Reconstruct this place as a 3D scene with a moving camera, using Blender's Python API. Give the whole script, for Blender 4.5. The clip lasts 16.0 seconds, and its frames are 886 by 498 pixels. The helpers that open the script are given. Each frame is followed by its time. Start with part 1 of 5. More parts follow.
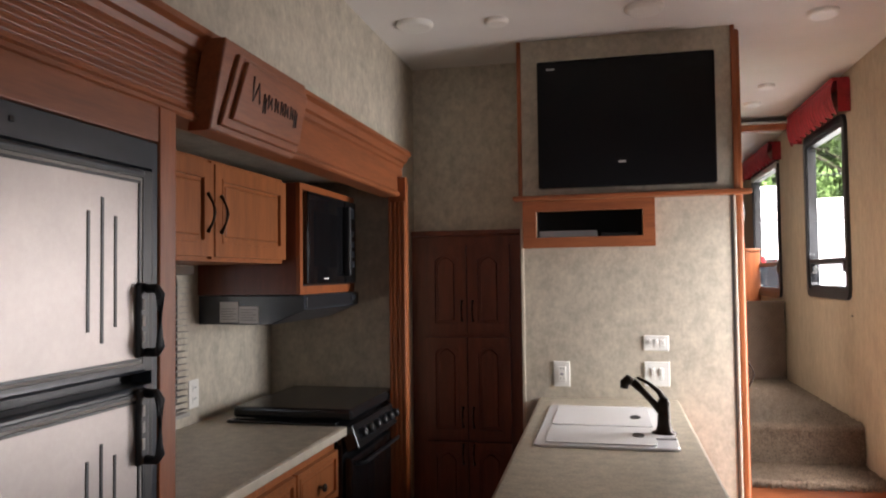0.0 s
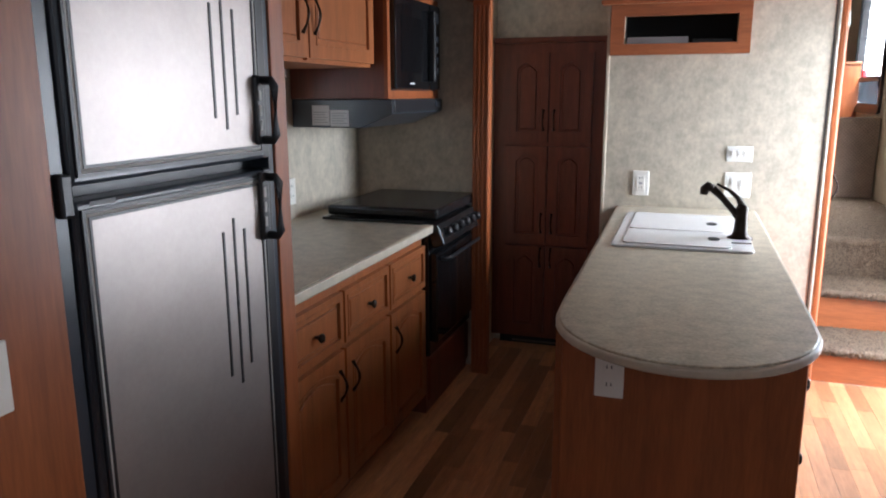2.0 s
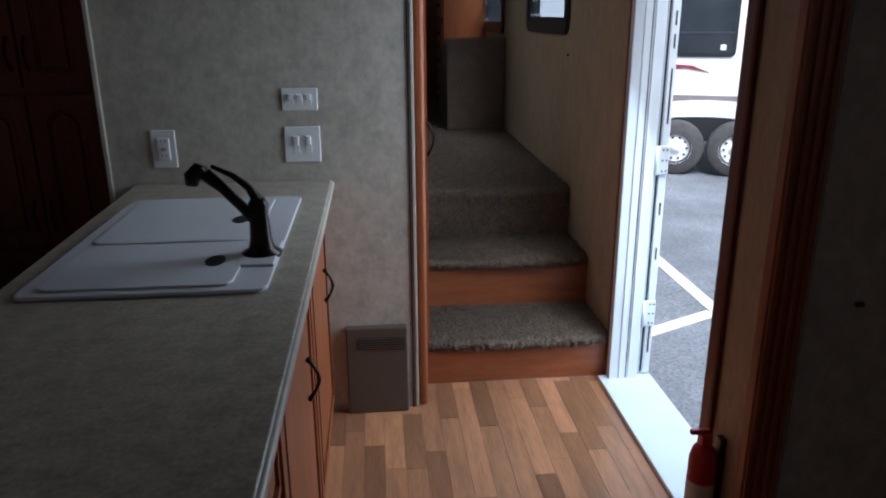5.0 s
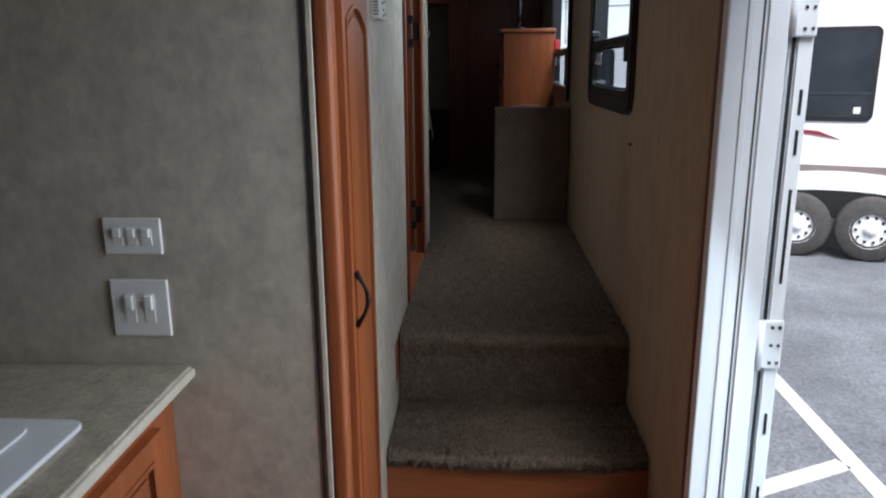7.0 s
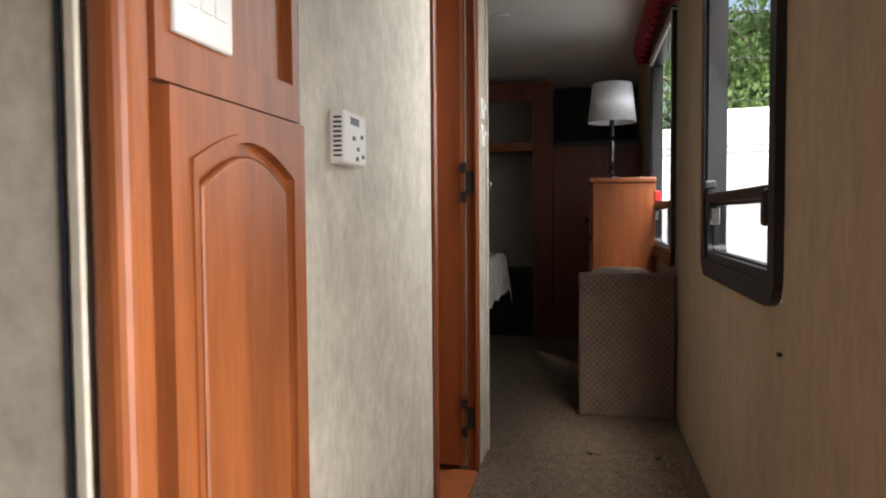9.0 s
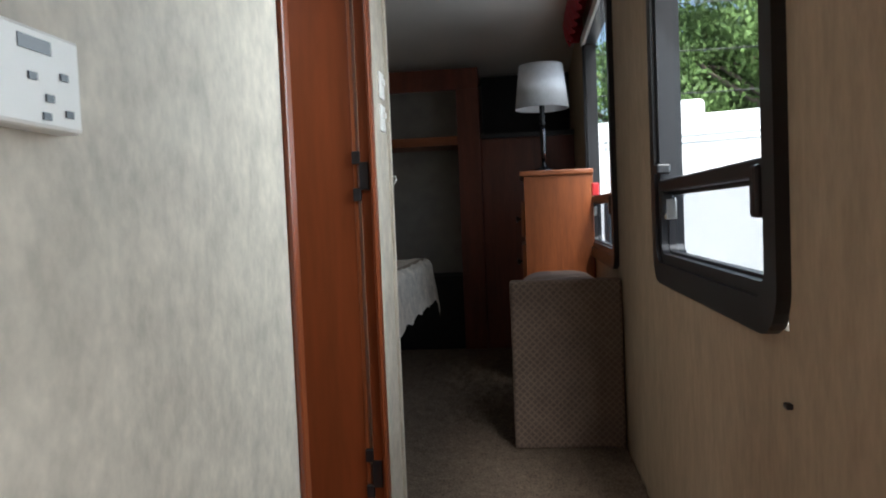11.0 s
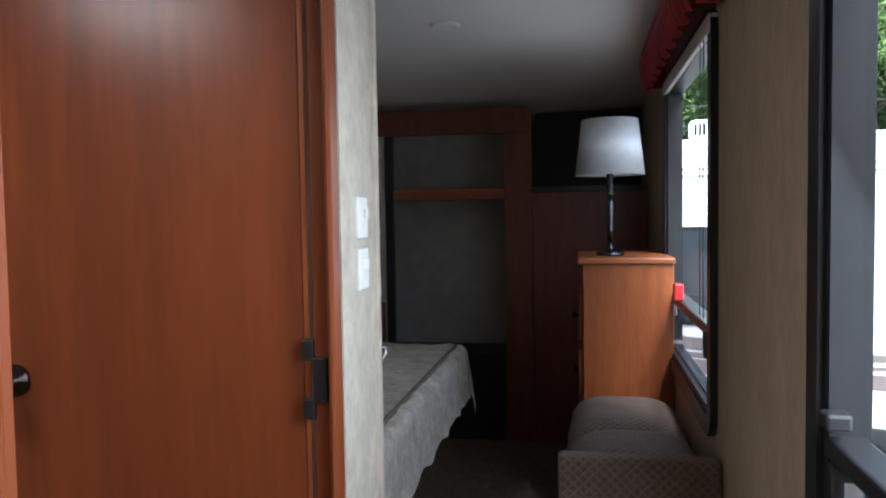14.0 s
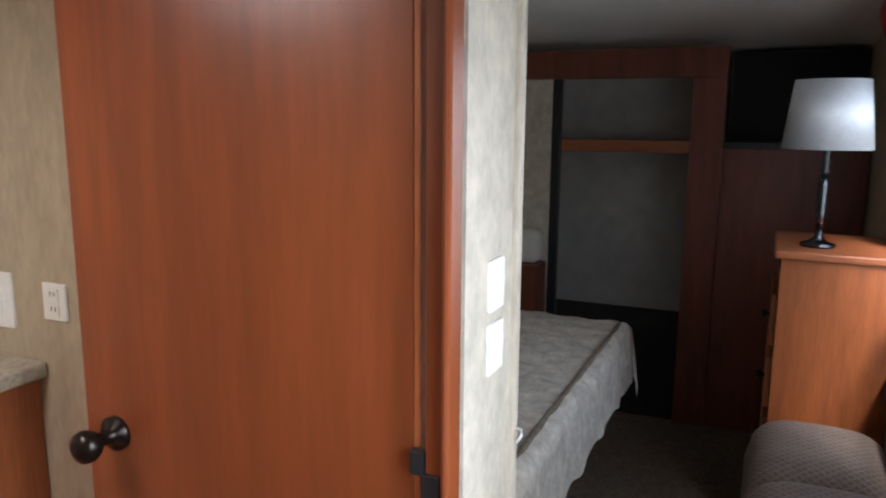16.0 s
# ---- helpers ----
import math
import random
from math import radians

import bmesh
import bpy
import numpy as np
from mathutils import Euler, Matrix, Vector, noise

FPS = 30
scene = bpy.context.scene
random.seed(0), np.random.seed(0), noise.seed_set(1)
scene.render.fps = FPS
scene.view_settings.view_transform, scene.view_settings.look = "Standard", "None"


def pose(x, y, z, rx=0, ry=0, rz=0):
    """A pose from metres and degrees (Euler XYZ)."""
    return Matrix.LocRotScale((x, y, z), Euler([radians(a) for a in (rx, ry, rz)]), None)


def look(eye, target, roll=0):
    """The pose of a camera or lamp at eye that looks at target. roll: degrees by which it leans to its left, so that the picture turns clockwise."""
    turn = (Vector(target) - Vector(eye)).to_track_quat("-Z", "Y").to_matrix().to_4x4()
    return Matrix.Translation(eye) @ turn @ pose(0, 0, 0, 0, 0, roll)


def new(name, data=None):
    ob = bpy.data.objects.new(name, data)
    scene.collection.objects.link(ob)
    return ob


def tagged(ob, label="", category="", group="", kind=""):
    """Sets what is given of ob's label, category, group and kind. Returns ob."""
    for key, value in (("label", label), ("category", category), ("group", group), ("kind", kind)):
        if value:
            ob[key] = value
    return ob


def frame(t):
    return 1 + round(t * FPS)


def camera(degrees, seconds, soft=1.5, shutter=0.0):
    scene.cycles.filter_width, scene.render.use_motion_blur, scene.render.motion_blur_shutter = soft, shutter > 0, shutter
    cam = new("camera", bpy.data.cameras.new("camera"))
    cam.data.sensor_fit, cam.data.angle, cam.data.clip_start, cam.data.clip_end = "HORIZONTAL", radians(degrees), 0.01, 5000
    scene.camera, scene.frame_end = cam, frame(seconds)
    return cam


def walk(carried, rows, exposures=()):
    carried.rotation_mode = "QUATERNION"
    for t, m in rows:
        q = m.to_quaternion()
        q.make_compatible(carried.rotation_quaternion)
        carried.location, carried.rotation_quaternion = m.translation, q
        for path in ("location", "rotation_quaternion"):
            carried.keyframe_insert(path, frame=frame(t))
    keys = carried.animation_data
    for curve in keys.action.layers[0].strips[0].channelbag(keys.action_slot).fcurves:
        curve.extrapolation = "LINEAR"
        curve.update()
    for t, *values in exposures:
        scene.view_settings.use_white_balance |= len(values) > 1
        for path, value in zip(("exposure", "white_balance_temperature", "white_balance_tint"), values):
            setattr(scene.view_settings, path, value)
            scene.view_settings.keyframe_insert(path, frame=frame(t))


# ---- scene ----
cam = camera(62.3, 16.0, soft=2.0, shutter=0.25)
PATH = [
    (0, (1.063, -0.057, 1.511), (0.618, 1.891, 1.586), -0.7),
    (0.5, (1.063, -0.106, 1.503), (0.598, 1.838, 1.453), -0.3),
    (1, (1.054, -0.152, 1.487), (0.546, 1.772, 1.282), 0.3),
    (1.5, (1.038, -0.182, 1.469), (0.485, 1.707, 1.115), 0.9),
    (2, (1.042, -0.18, 1.461), (0.42, 1.676, 1.048), -0.1),
    (2.5, (1.114, -0.059, 1.462), (0.628, 1.833, 1.029), -0.7),
    (3, (1.279, 0.145, 1.459), (0.992, 2.082, 1.052), 1.7),
    (3.5, (1.366, 0.338, 1.458), (1.256, 2.276, 0.976), -1.1),
    (4, (1.406, 0.611, 1.46), (1.581, 2.557, 1.035), -0.3),
    (4.2, (1.421, 0.71, 1.448), (1.592, 2.646, 0.975), -0.6),
    (6.3, (1.833, 1.936, 1.47), (2.007, 3.816, 0.811), -0.0),
    (6.5, (1.894, 2.042, 1.481), (1.972, 3.953, 0.895), -0.0),
    (7, (1.968, 2.273, 1.499), (1.86, 4.21, 1.016), -0.4),
    (7.5, (1.95, 2.479, 1.526), (1.901, 4.461, 1.263), -0.7),
    (8, (1.942, 2.688, 1.528), (1.885, 4.68, 1.353), -0.9),
    (8.5, (2.006, 2.924, 1.544), (1.706, 4.9, 1.457), -0.6),
    (9, (2.058, 3.124, 1.538), (1.677, 5.085, 1.445), -0.4),
    (9.5, (2.036, 3.299, 1.533), (1.836, 5.287, 1.443), -1.4),
    (9.7, (2.017, 3.366, 1.528), (1.883, 5.359, 1.43), -2.0),
    (11.8, (2.125, 3.89, 1.542), (1.811, 5.865, 1.475), -1.0),
    (12, (2.105, 3.973, 1.563), (1.788, 5.947, 1.518), -0.1),
    (12.5, (2.071, 4.149, 1.709), (1.793, 6.129, 1.671), -0.9),
    (13, (2.049, 4.237, 1.77), (1.811, 6.218, 1.64), -0.1),
    (13.5, (2.069, 4.341, 1.804), (1.776, 6.317, 1.708), -0.2),
    (14, (2.097, 4.466, 1.925), (1.724, 6.429, 1.827), -0.9),
    (14.5, (2.101, 4.523, 1.973), (1.699, 6.475, 1.81), -0.8),
    (15, (2.095, 4.658, 1.978), (1.669, 6.603, 1.787), -1.7),
    (15.5, (2.064, 4.785, 2.123), (1.467, 6.673, 1.845), -0.6),
    (16, (2.052, 4.789, 2.157), (1.248, 6.587, 1.808), 0.4),
]

EXPO = [(0.0, 2.5, 6900, 18), (1.5, 2.65, 6200, 13), (2.2, 3.1, 5900, 12), (2.6, 3.0, 5800, 11), (3.0, 2.4, 5600, 10), (3.6, 1.45, 5400, 9), (4.2, 0.7, 5300, 8), (6.3, 0.08, 5500, 10),
        (7.0, 0.08, 5800, 10), (7.5, 0.25, 6000, 11), (8.0, 0.5, 6300, 12), (9.0, 1.1, 7000, 15), (9.7, 1.0, 6700, 13), (12.0, 1.0, 6000, 10), (14.0, 1.25, 5800, 12), (14.6, 1.35, 5800, 12), (15.0, 1.6, 5800, 12), (16.0, 1.75, 6000, 13)]
walk(cam, [(t, look(eye, target, roll)) for t, eye, target, roll in PATH], EXPO)

# ---- world and large lights ----
world = bpy.data.worlds.new("overcast_sky")
scene.world = world
world.use_nodes = True
wn = world.node_tree.nodes
sky = wn.new("ShaderNodeTexSky")
sky.sky_type = "NISHITA"
sky.sun_disc = False
sky.sun_elevation = radians(55)
sky.sun_rotation = radians(174)
sky.dust_density = 5.0
sky.air_density = 1.0
world.node_tree.links.new(sky.outputs[0], wn["Background"].inputs[0])
wn["Background"].inputs[1].default_value = 0.15
sun_data = bpy.data.lights.new("sun", "SUN")
sun_data.energy, sun_data.angle, sun_data.color = 5.0, radians(35), (1.0, 0.98, 0.95)
sun = new("sun", sun_data)
sun.matrix_world = look((0.9, -8.5, 13), (0, 0, 0))


def window_light(name, x, y, z, aim, sx, sy, watts, color=(0.95, 0.98, 1.0)):
    d = bpy.data.lights.new(name, "AREA")
    d.shape, d.size, d.size_y, d.energy, d.color = "RECTANGLE", sx, sy, watts, color
    ob = new(name, d)
    ob.matrix_world = look((x, y, z), aim)
    return ob


window_light("rear_window_light", 1.2, -2.92, 1.75, (1.2, 0, 1.75), 2.0, 0.8, 1.0, (0.86, 0.94, 1.0))
window_light("slide_window_light", 3.26, 0.2, 1.6, (0, 0.4, 1.6), 2.1, 0.7, 0.6, (0.86, 0.94, 1.0))
door_light = window_light("entry_door_light", 2.56, 3.38, 1.05, (1.5, 3.38, 0.45), 0.7, 1.8, 11, (0.9, 0.96, 1.0))
door_light.data.spread = radians(145)
hall_light = window_light("hall_window_light", 2.50, 5.17, 1.95, (1.6, 5.17, 1.45), 0.75, 0.9, 6.3, (0.88, 0.95, 1.0))
window_light("bedroom_window_light", 2.50, 7.05, 1.95, (1.2, 7.05, 1.48), 0.85, 0.9, 1.2, (0.86, 0.94, 1.0))
hall_light.data.spread = radians(140)
# Fill lamp under the closed bath ceiling, in place of an unseen skylight.
window_light("bath_fill_light", 0.9, 4.9, 2.52, (0.9, 4.9, 0.6), 0.35, 0.35, 3.2, (1.0, 0.95, 0.88))


# ---- materials ----
def mat(name, color, rough=0.5, metal=0.0, vary=0.12, scale=6.0, stretch=(1, 1, 1), bump=0.0, bump_scale=80.0,
        fine=0.0, fine_scale=90.0, per_object=0.0, spec=0.5, bump_dist=0.002):
    """A surface with two scales of colour variation and fine relief."""
    m = bpy.data.materials.new(name)
    m.use_nodes = True
    nt = m.node_tree
    b = nt.nodes["Principled BSDF"]
    b.inputs["Roughness"].default_value = rough
    b.inputs["Metallic"].default_value = metal
    b.inputs["Specular IOR Level"].default_value = spec
    tc = nt.nodes.new("ShaderNodeTexCoord")
    geo = nt.nodes.new("ShaderNodeNewGeometry")
    mp = nt.nodes.new("ShaderNodeMapping")
    mp.inputs["Scale"].default_value = stretch
    nt.links.new(geo.outputs["Position"], mp.inputs["Vector"])
    n1 = nt.nodes.new("ShaderNodeTexNoise")
    n1.inputs["Scale"].default_value = scale
    n1.inputs["Detail"].default_value = 5
    n1.inputs["Roughness"].default_value = 0.6
    nt.links.new(mp.outputs[0], n1.inputs["Vector"])
    n2 = nt.nodes.new("ShaderNodeTexNoise")
    n2.inputs["Scale"].default_value = fine_scale
    n2.inputs["Detail"].default_value = 3
    nt.links.new(mp.outputs[0], n2.inputs["Vector"])
    ramp = nt.nodes.new("ShaderNodeValToRGB")
    ramp.color_ramp.elements[0].position, ramp.color_ramp.elements[1].position = 0.32, 0.68
    ramp.color_ramp.elements[0].color = (*[c * (1 - vary) for c in color], 1)
    ramp.color_ramp.elements[1].color = (*[min(1, c * (1 + vary)) for c in color], 1)
    nt.links.new(n1.outputs[0], ramp.inputs[0])
    last = ramp.outputs[0]
    if fine:
        mr = nt.nodes.new("ShaderNodeMapRange")
        mr.inputs[3].default_value, mr.inputs[4].default_value = 1 - fine, 1 + fine
        mr.inputs[1].default_value, mr.inputs[2].default_value = 0.3, 0.7
        nt.links.new(n2.outputs[0], mr.inputs[0])
        mul = nt.nodes.new("ShaderNodeVectorMath")
        mul.operation = "SCALE"
        nt.links.new(last, mul.inputs[0])
        nt.links.new(mr.outputs[0], mul.inputs["Scale"])
        last = mul.outputs[0]
    if per_object:
        oi = nt.nodes.new("ShaderNodeObjectInfo")
        mr = nt.nodes.new("ShaderNodeMapRange")
        mr.inputs[3].default_value, mr.inputs[4].default_value = 1 - per_object, 1 + per_object
        nt.links.new(oi.outputs["Random"], mr.inputs[0])
        mul = nt.nodes.new("ShaderNodeVectorMath")
        mul.operation = "SCALE"
        nt.links.new(last, mul.inputs[0])
        nt.links.new(mr.outputs[0], mul.inputs["Scale"])
        last = mul.outputs[0]
    nt.links.new(last, b.inputs["Base Color"])
    if bump:
        n3 = nt.nodes.new("ShaderNodeTexNoise")
        n3.inputs["Scale"].default_value = bump_scale
        n3.inputs["Detail"].default_value = 4
        nt.links.new(mp.outputs[0], n3.inputs["Vector"])
        bp = nt.nodes.new("ShaderNodeBump")
        bp.inputs["Strength"].default_value = bump
        bp.inputs["Distance"].default_value = bump_dist
        nt.links.new(n3.outputs[0], bp.inputs["Height"])
        nt.links.new(bp.outputs[0], b.inputs["Normal"])
    return m


def glass_mat(name, tint, alpha_clear):
    """Thin window glass: mostly clear, with a clean reflection."""
    m = bpy.data.materials.new(name)
    m.use_nodes = True
    nt = m.node_tree
    nt.nodes.clear()
    out = nt.nodes.new("ShaderNodeOutputMaterial")
    tr = nt.nodes.new("ShaderNodeBsdfTransparent")
    tr.inputs[0].default_value = (*tint, 1)
    gl = nt.nodes.new("ShaderNodeBsdfGlossy")
    gl.inputs["Roughness"].default_value = 0.02
    mix = nt.nodes.new("ShaderNodeMixShader")
    mix.inputs[0].default_value = alpha_clear
    nt.links.new(tr.outputs[0], mix.inputs[1])
    nt.links.new(gl.outputs[0], mix.inputs[2])
    nt.links.new(mix.outputs[0], out.inputs[0])
    return m


WALL = mat("wallpaper_beige", (0.49, 0.435, 0.345), 0.6, vary=0.16, scale=17, stretch=(1, 1, 0.8), fine=0.1, fine_scale=48, bump=0.22, bump_scale=120)
WALLTAN = mat("wallpaper_tan", (0.42, 0.335, 0.235), 0.65, vary=0.09, scale=14, stretch=(1, 1, 0.35), fine=0.09, fine_scale=70, bump=0.2, bump_scale=150)
CEIL = mat("ceiling_white", (0.74, 0.71, 0.67), 0.8, vary=0.03, scale=3, bump=0.1, bump_scale=200)
WOOD = mat("wood_cherry", (0.285, 0.080, 0.023), 0.42, vary=0.22, scale=5, stretch=(5, 5, 0.5), fine=0.12, fine_scale=30, bump=0.06, bump_scale=60)
WOODH = mat("wood_cherry_level", (0.26, 0.078, 0.028), 0.42, vary=0.2, scale=5, stretch=(5, 0.5, 5), fine=0.12, fine_scale=30, bump=0.06, bump_scale=60)
WOODX = mat("wood_cherry_across", (0.29, 0.088, 0.031), 0.4, vary=0.2, scale=5, stretch=(0.5, 5, 5), fine=0.12, fine_scale=30, bump=0.06, bump_scale=60)
OAK = mat("wood_honey", (0.30, 0.098, 0.032), 0.36, vary=0.2, scale=5, stretch=(5, 5, 0.5), fine=0.12, fine_scale=30, bump=0.06, bump_scale=60)
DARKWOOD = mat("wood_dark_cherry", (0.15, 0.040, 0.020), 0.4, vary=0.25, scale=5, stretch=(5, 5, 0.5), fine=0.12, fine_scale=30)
DOORWOOD = mat("wood_door_slab", (0.19, 0.045, 0.0135), 0.3, vary=0.2, scale=2.6, stretch=(4, 4, 0.4), fine=0.08, fine_scale=16, spec=0.45, bump=0.05, bump_scale=40)
PLANK = mat("floor_plank", (0.41, 0.195, 0.092), 0.28, vary=0.2, scale=5, stretch=(6, 0.6, 1), fine=0.14, fine_scale=26, per_object=0.45, bump=0.05)
LAMINATE = mat("counter_laminate", (0.39, 0.335, 0.25), 0.33, vary=0.22, scale=20, fine=0.22, fine_scale=110, bump=0.08, bump_scale=160)
EDGE = mat("counter_edge", (0.50, 0.44, 0.35), 0.35, vary=0.1, scale=20)
CARPET = mat("carpet_taupe", (0.18, 0.136, 0.10), 0.95, vary=0.16, scale=25, fine=0.45, fine_scale=150, bump=1.0, bump_scale=190, bump_dist=0.012, spec=0.1)
FRIDGE = mat("fridge_panel", (0.37, 0.328, 0.307), 0.4, 0.62, vary=0.05, scale=8, fine=0.03, bump=0.12, bump_scale=300)
BLACK = mat("black_plastic", (0.014, 0.014, 0.016), 0.38, vary=0.1, scale=20)
SLATE = mat("slate_grey_plastic", (0.034, 0.041, 0.053), 0.28, vary=0.1, scale=20)
GLOSS = mat("black_glass", (0.008, 0.008, 0.009), 0.06, vary=0.05, scale=5)
STOVE = mat("black_enamel", (0.012, 0.012, 0.013), 0.22, vary=0.1, scale=9)
SCREEN = mat("screen_matte", (0.006, 0.006, 0.007), 0.22, vary=0.05, scale=4, spec=0.2)
WHITEP = mat("white_plastic", (0.78, 0.76, 0.71), 0.35, vary=0.02, scale=12)
SINK = mat("sink_white", (0.72, 0.71, 0.70), 0.18, vary=0.03, scale=6)
BRONZE = mat("oiled_bronze", (0.03, 0.022, 0.018), 0.28, 0.85, vary=0.2, scale=30)
CHROME = mat("brushed_nickel", (0.55, 0.53, 0.5), 0.22, 1.0, vary=0.04, scale=20)
GUN = mat("gunmetal", (0.10, 0.10, 0.11), 0.2, 1.0, vary=0.1, scale=20)
HEATER = mat("heater_brown", (0.105, 0.08, 0.062), 0.4, vary=0.06, scale=12)
RED = mat("valance_red", (0.30, 0.014, 0.022), 0.6, vary=0.3, scale=14, fine=0.1, bump=0.4, bump_scale=90)
REDPL = mat("red_plastic", (0.62, 0.03, 0.035), 0.4, vary=0.03)
EXTRED = mat("extinguisher_red", (0.42, 0.015, 0.02), 0.3, vary=0.05)
PATTERN = mat("valance_brown", (0.16, 0.06, 0.035), 0.75, vary=0.6, scale=22, fine=0.2)
SHADE = mat("lampshade_linen", (0.62, 0.62, 0.63), 0.75, vary=0.06, scale=30, fine=0.06, fine_scale=160, bump=0.2, bump_scale=260)
QUILT = mat("quilt_ivory", (0.56, 0.50, 0.41), 0.8, vary=0.24, scale=17, fine=0.12, fine_scale=60, bump=0.8, bump_scale=38, bump_dist=0.006)
QUILTBAND = mat("quilt_band", (0.22, 0.17, 0.12), 0.85, vary=0.3, scale=60)
PILLOW = mat("pillow_cotton", (0.62, 0.58, 0.50), 0.85, vary=0.05, scale=10)
ALU = mat("door_aluminium_white", (0.74, 0.78, 0.80), 0.4, vary=0.03, scale=6)
# Shade of gaps and recesses put into a near-black colour, also black seals.
DARK = mat("shade_and_seal_black", (0.006, 0.006, 0.006), 0.7, vary=0.1)
ASPHALT = mat("asphalt", (0.155, 0.16, 0.168), 0.7, vary=0.25, scale=1.2, fine=0.35, fine_scale=45, bump=0.6, bump_scale=60, bump_dist=0.006)
PAINTLINE = mat("line_paint", (0.66, 0.64, 0.56), 0.7, vary=0.12, scale=9, fine=0.12)
TYRE = mat("tyre_rubber", (0.055, 0.05, 0.046), 0.8, vary=0.2, scale=14)
GEL = mat("gelcoat_white", (0.80, 0.80, 0.80), 0.25, vary=0.02, scale=2)
STRIPE = mat("stripe_brown", (0.20, 0.16, 0.155), 0.35, vary=0.05)
STRIPER = mat("stripe_maroon", (0.22, 0.03, 0.035), 0.35, vary=0.05)
SMOKED = mat("smoked_glass", (0.03, 0.035, 0.04), 0.08, vary=0.3, scale=2)
BARK = mat("bark_grey", (0.14, 0.115, 0.09), 0.9, vary=0.3, scale=9, bump=0.6, bump_scale=20)
LEAF = mat("leaf_green", (0.12, 0.20, 0.055), 0.75, vary=0.5, scale=0.8, fine=0.3, fine_scale=9)
LEAFD = mat("leaf_deep_green", (0.085, 0.15, 0.04), 0.75, vary=0.5, scale=0.8, fine=0.3, fine_scale=9)
PAPER = mat("label_paper", (0.62, 0.62, 0.61), 0.7, vary=0.03)
INK = mat("label_grey", (0.30, 0.30, 0.31), 0.7, vary=0.05)
LETTER = mat("letter_brown", (0.05, 0.015, 0.008), 0.5, vary=0.1)
CLOSETGREY = mat("closet_lining", (0.36, 0.34, 0.31), 0.7, vary=0.12, scale=8)
GLASS = glass_mat("window_glass", (0.93, 0.97, 0.97), 0.05)
GLASSTINT = glass_mat("tinted_glass", (0.17, 0.19, 0.20), 0.06)
GLASSDIM = glass_mat("screened_glass", (0.66, 0.69, 0.71), 0.06)
DRYLEAF = mat("moss_grey", (0.20, 0.185, 0.14), 0.9, vary=0.3, scale=2)


def upholstery():
    """Woven diamond upholstery in two taupes."""
    m = mat("bench_weave", (0.145, 0.105, 0.08), 0.9, vary=0.12, scale=12, fine=0.15, fine_scale=140)
    nt = m.node_tree
    b = nt.nodes["Principled BSDF"]
    src = b.inputs["Base Color"].links[0].from_socket
    geo = nt.nodes.new("ShaderNodeNewGeometry")
    sep = nt.nodes.new("ShaderNodeSeparateXYZ")
    nt.links.new(geo.outputs["Position"], sep.inputs[0])

    def math_node(op, a, b2):
        n = nt.nodes.new("ShaderNodeMath")
        n.operation = op
        for i, v in enumerate((a, b2)):
            if isinstance(v, (int, float)):
                n.inputs[i].default_value = v
            else:
                nt.links.new(v, n.inputs[i])
        return n.outputs[0]

    yz = math_node("ADD", sep.outputs["Y"], sep.outputs["Z"])
    s1 = math_node("SINE", math_node("MULTIPLY", math_node("ADD", sep.outputs["X"], yz), 230), 0)
    s2 = math_node("SINE", math_node("MULTIPLY", math_node("SUBTRACT", sep.outputs["X"], yz), 230), 0)
    mx = math_node("MAXIMUM", s1, s2)
    mr = nt.nodes.new("ShaderNodeMapRange")
    mr.inputs[1].default_value, mr.inputs[2].default_value = 0.4, 1.0
    mr.inputs[3].default_value, mr.inputs[4].default_value = 0.9, 1.4
    nt.links.new(mx, mr.inputs[0])
    mul = nt.nodes.new("ShaderNodeVectorMath")
    mul.operation = "SCALE"
    nt.links.new(src, mul.inputs[0])
    nt.links.new(mr.outputs[0], mul.inputs["Scale"])
    nt.links.new(mul.outputs[0], b.inputs["Base Color"])
    return m


WEAVE = upholstery()


# ---- mesh helpers ----
def box(x0, x1, y0, y1, z0, z1, bevel=0.0, bm=None, turn=None, seg=2):
    bm = bm or bmesh.new()
    m = Matrix.Translation(((x0 + x1) / 2, (y0 + y1) / 2, (z0 + z1) / 2)) @ Matrix.Diagonal((x1 - x0, y1 - y0, z1 - z0, 1))
    made = bmesh.ops.create_cube(bm, size=1, matrix=(turn @ m) if turn else m)["verts"]
    if bevel:
        edges = list({e for v in made for e in v.link_edges})
        bmesh.ops.bevel(bm, geom=edges, offset=bevel, segments=seg, affect="EDGES", profile=0.5)
    return bm


def tube(points, r, seg=10, bm=None, radii=None):
    """A round bar along points."""
    bm = bm or bmesh.new()
    pts = [Vector(p) for p in points]
    rings = []
    for i, p in enumerate(pts):
        d = (pts[min(i + 1, len(pts) - 1)] - pts[max(i - 1, 0)]).normalized()
        q = d.to_track_quat("Z", "Y").to_matrix()
        rr = radii[i] if radii else r
        rings.append([bm.verts.new(p + q @ Vector((rr * math.cos(6.28318 * k / seg), rr * math.sin(6.28318 * k / seg), 0))) for k in range(seg)])
    for a, b in zip(rings, rings[1:]):
        for k in range(seg):
            bm.faces.new((a[k], a[(k + 1) % seg], b[(k + 1) % seg], b[k]))
    bm.faces.new(list(reversed(rings[0])))
    bm.faces.new(rings[-1])
    for f in bm.faces:
        f.smooth = True
    return bm


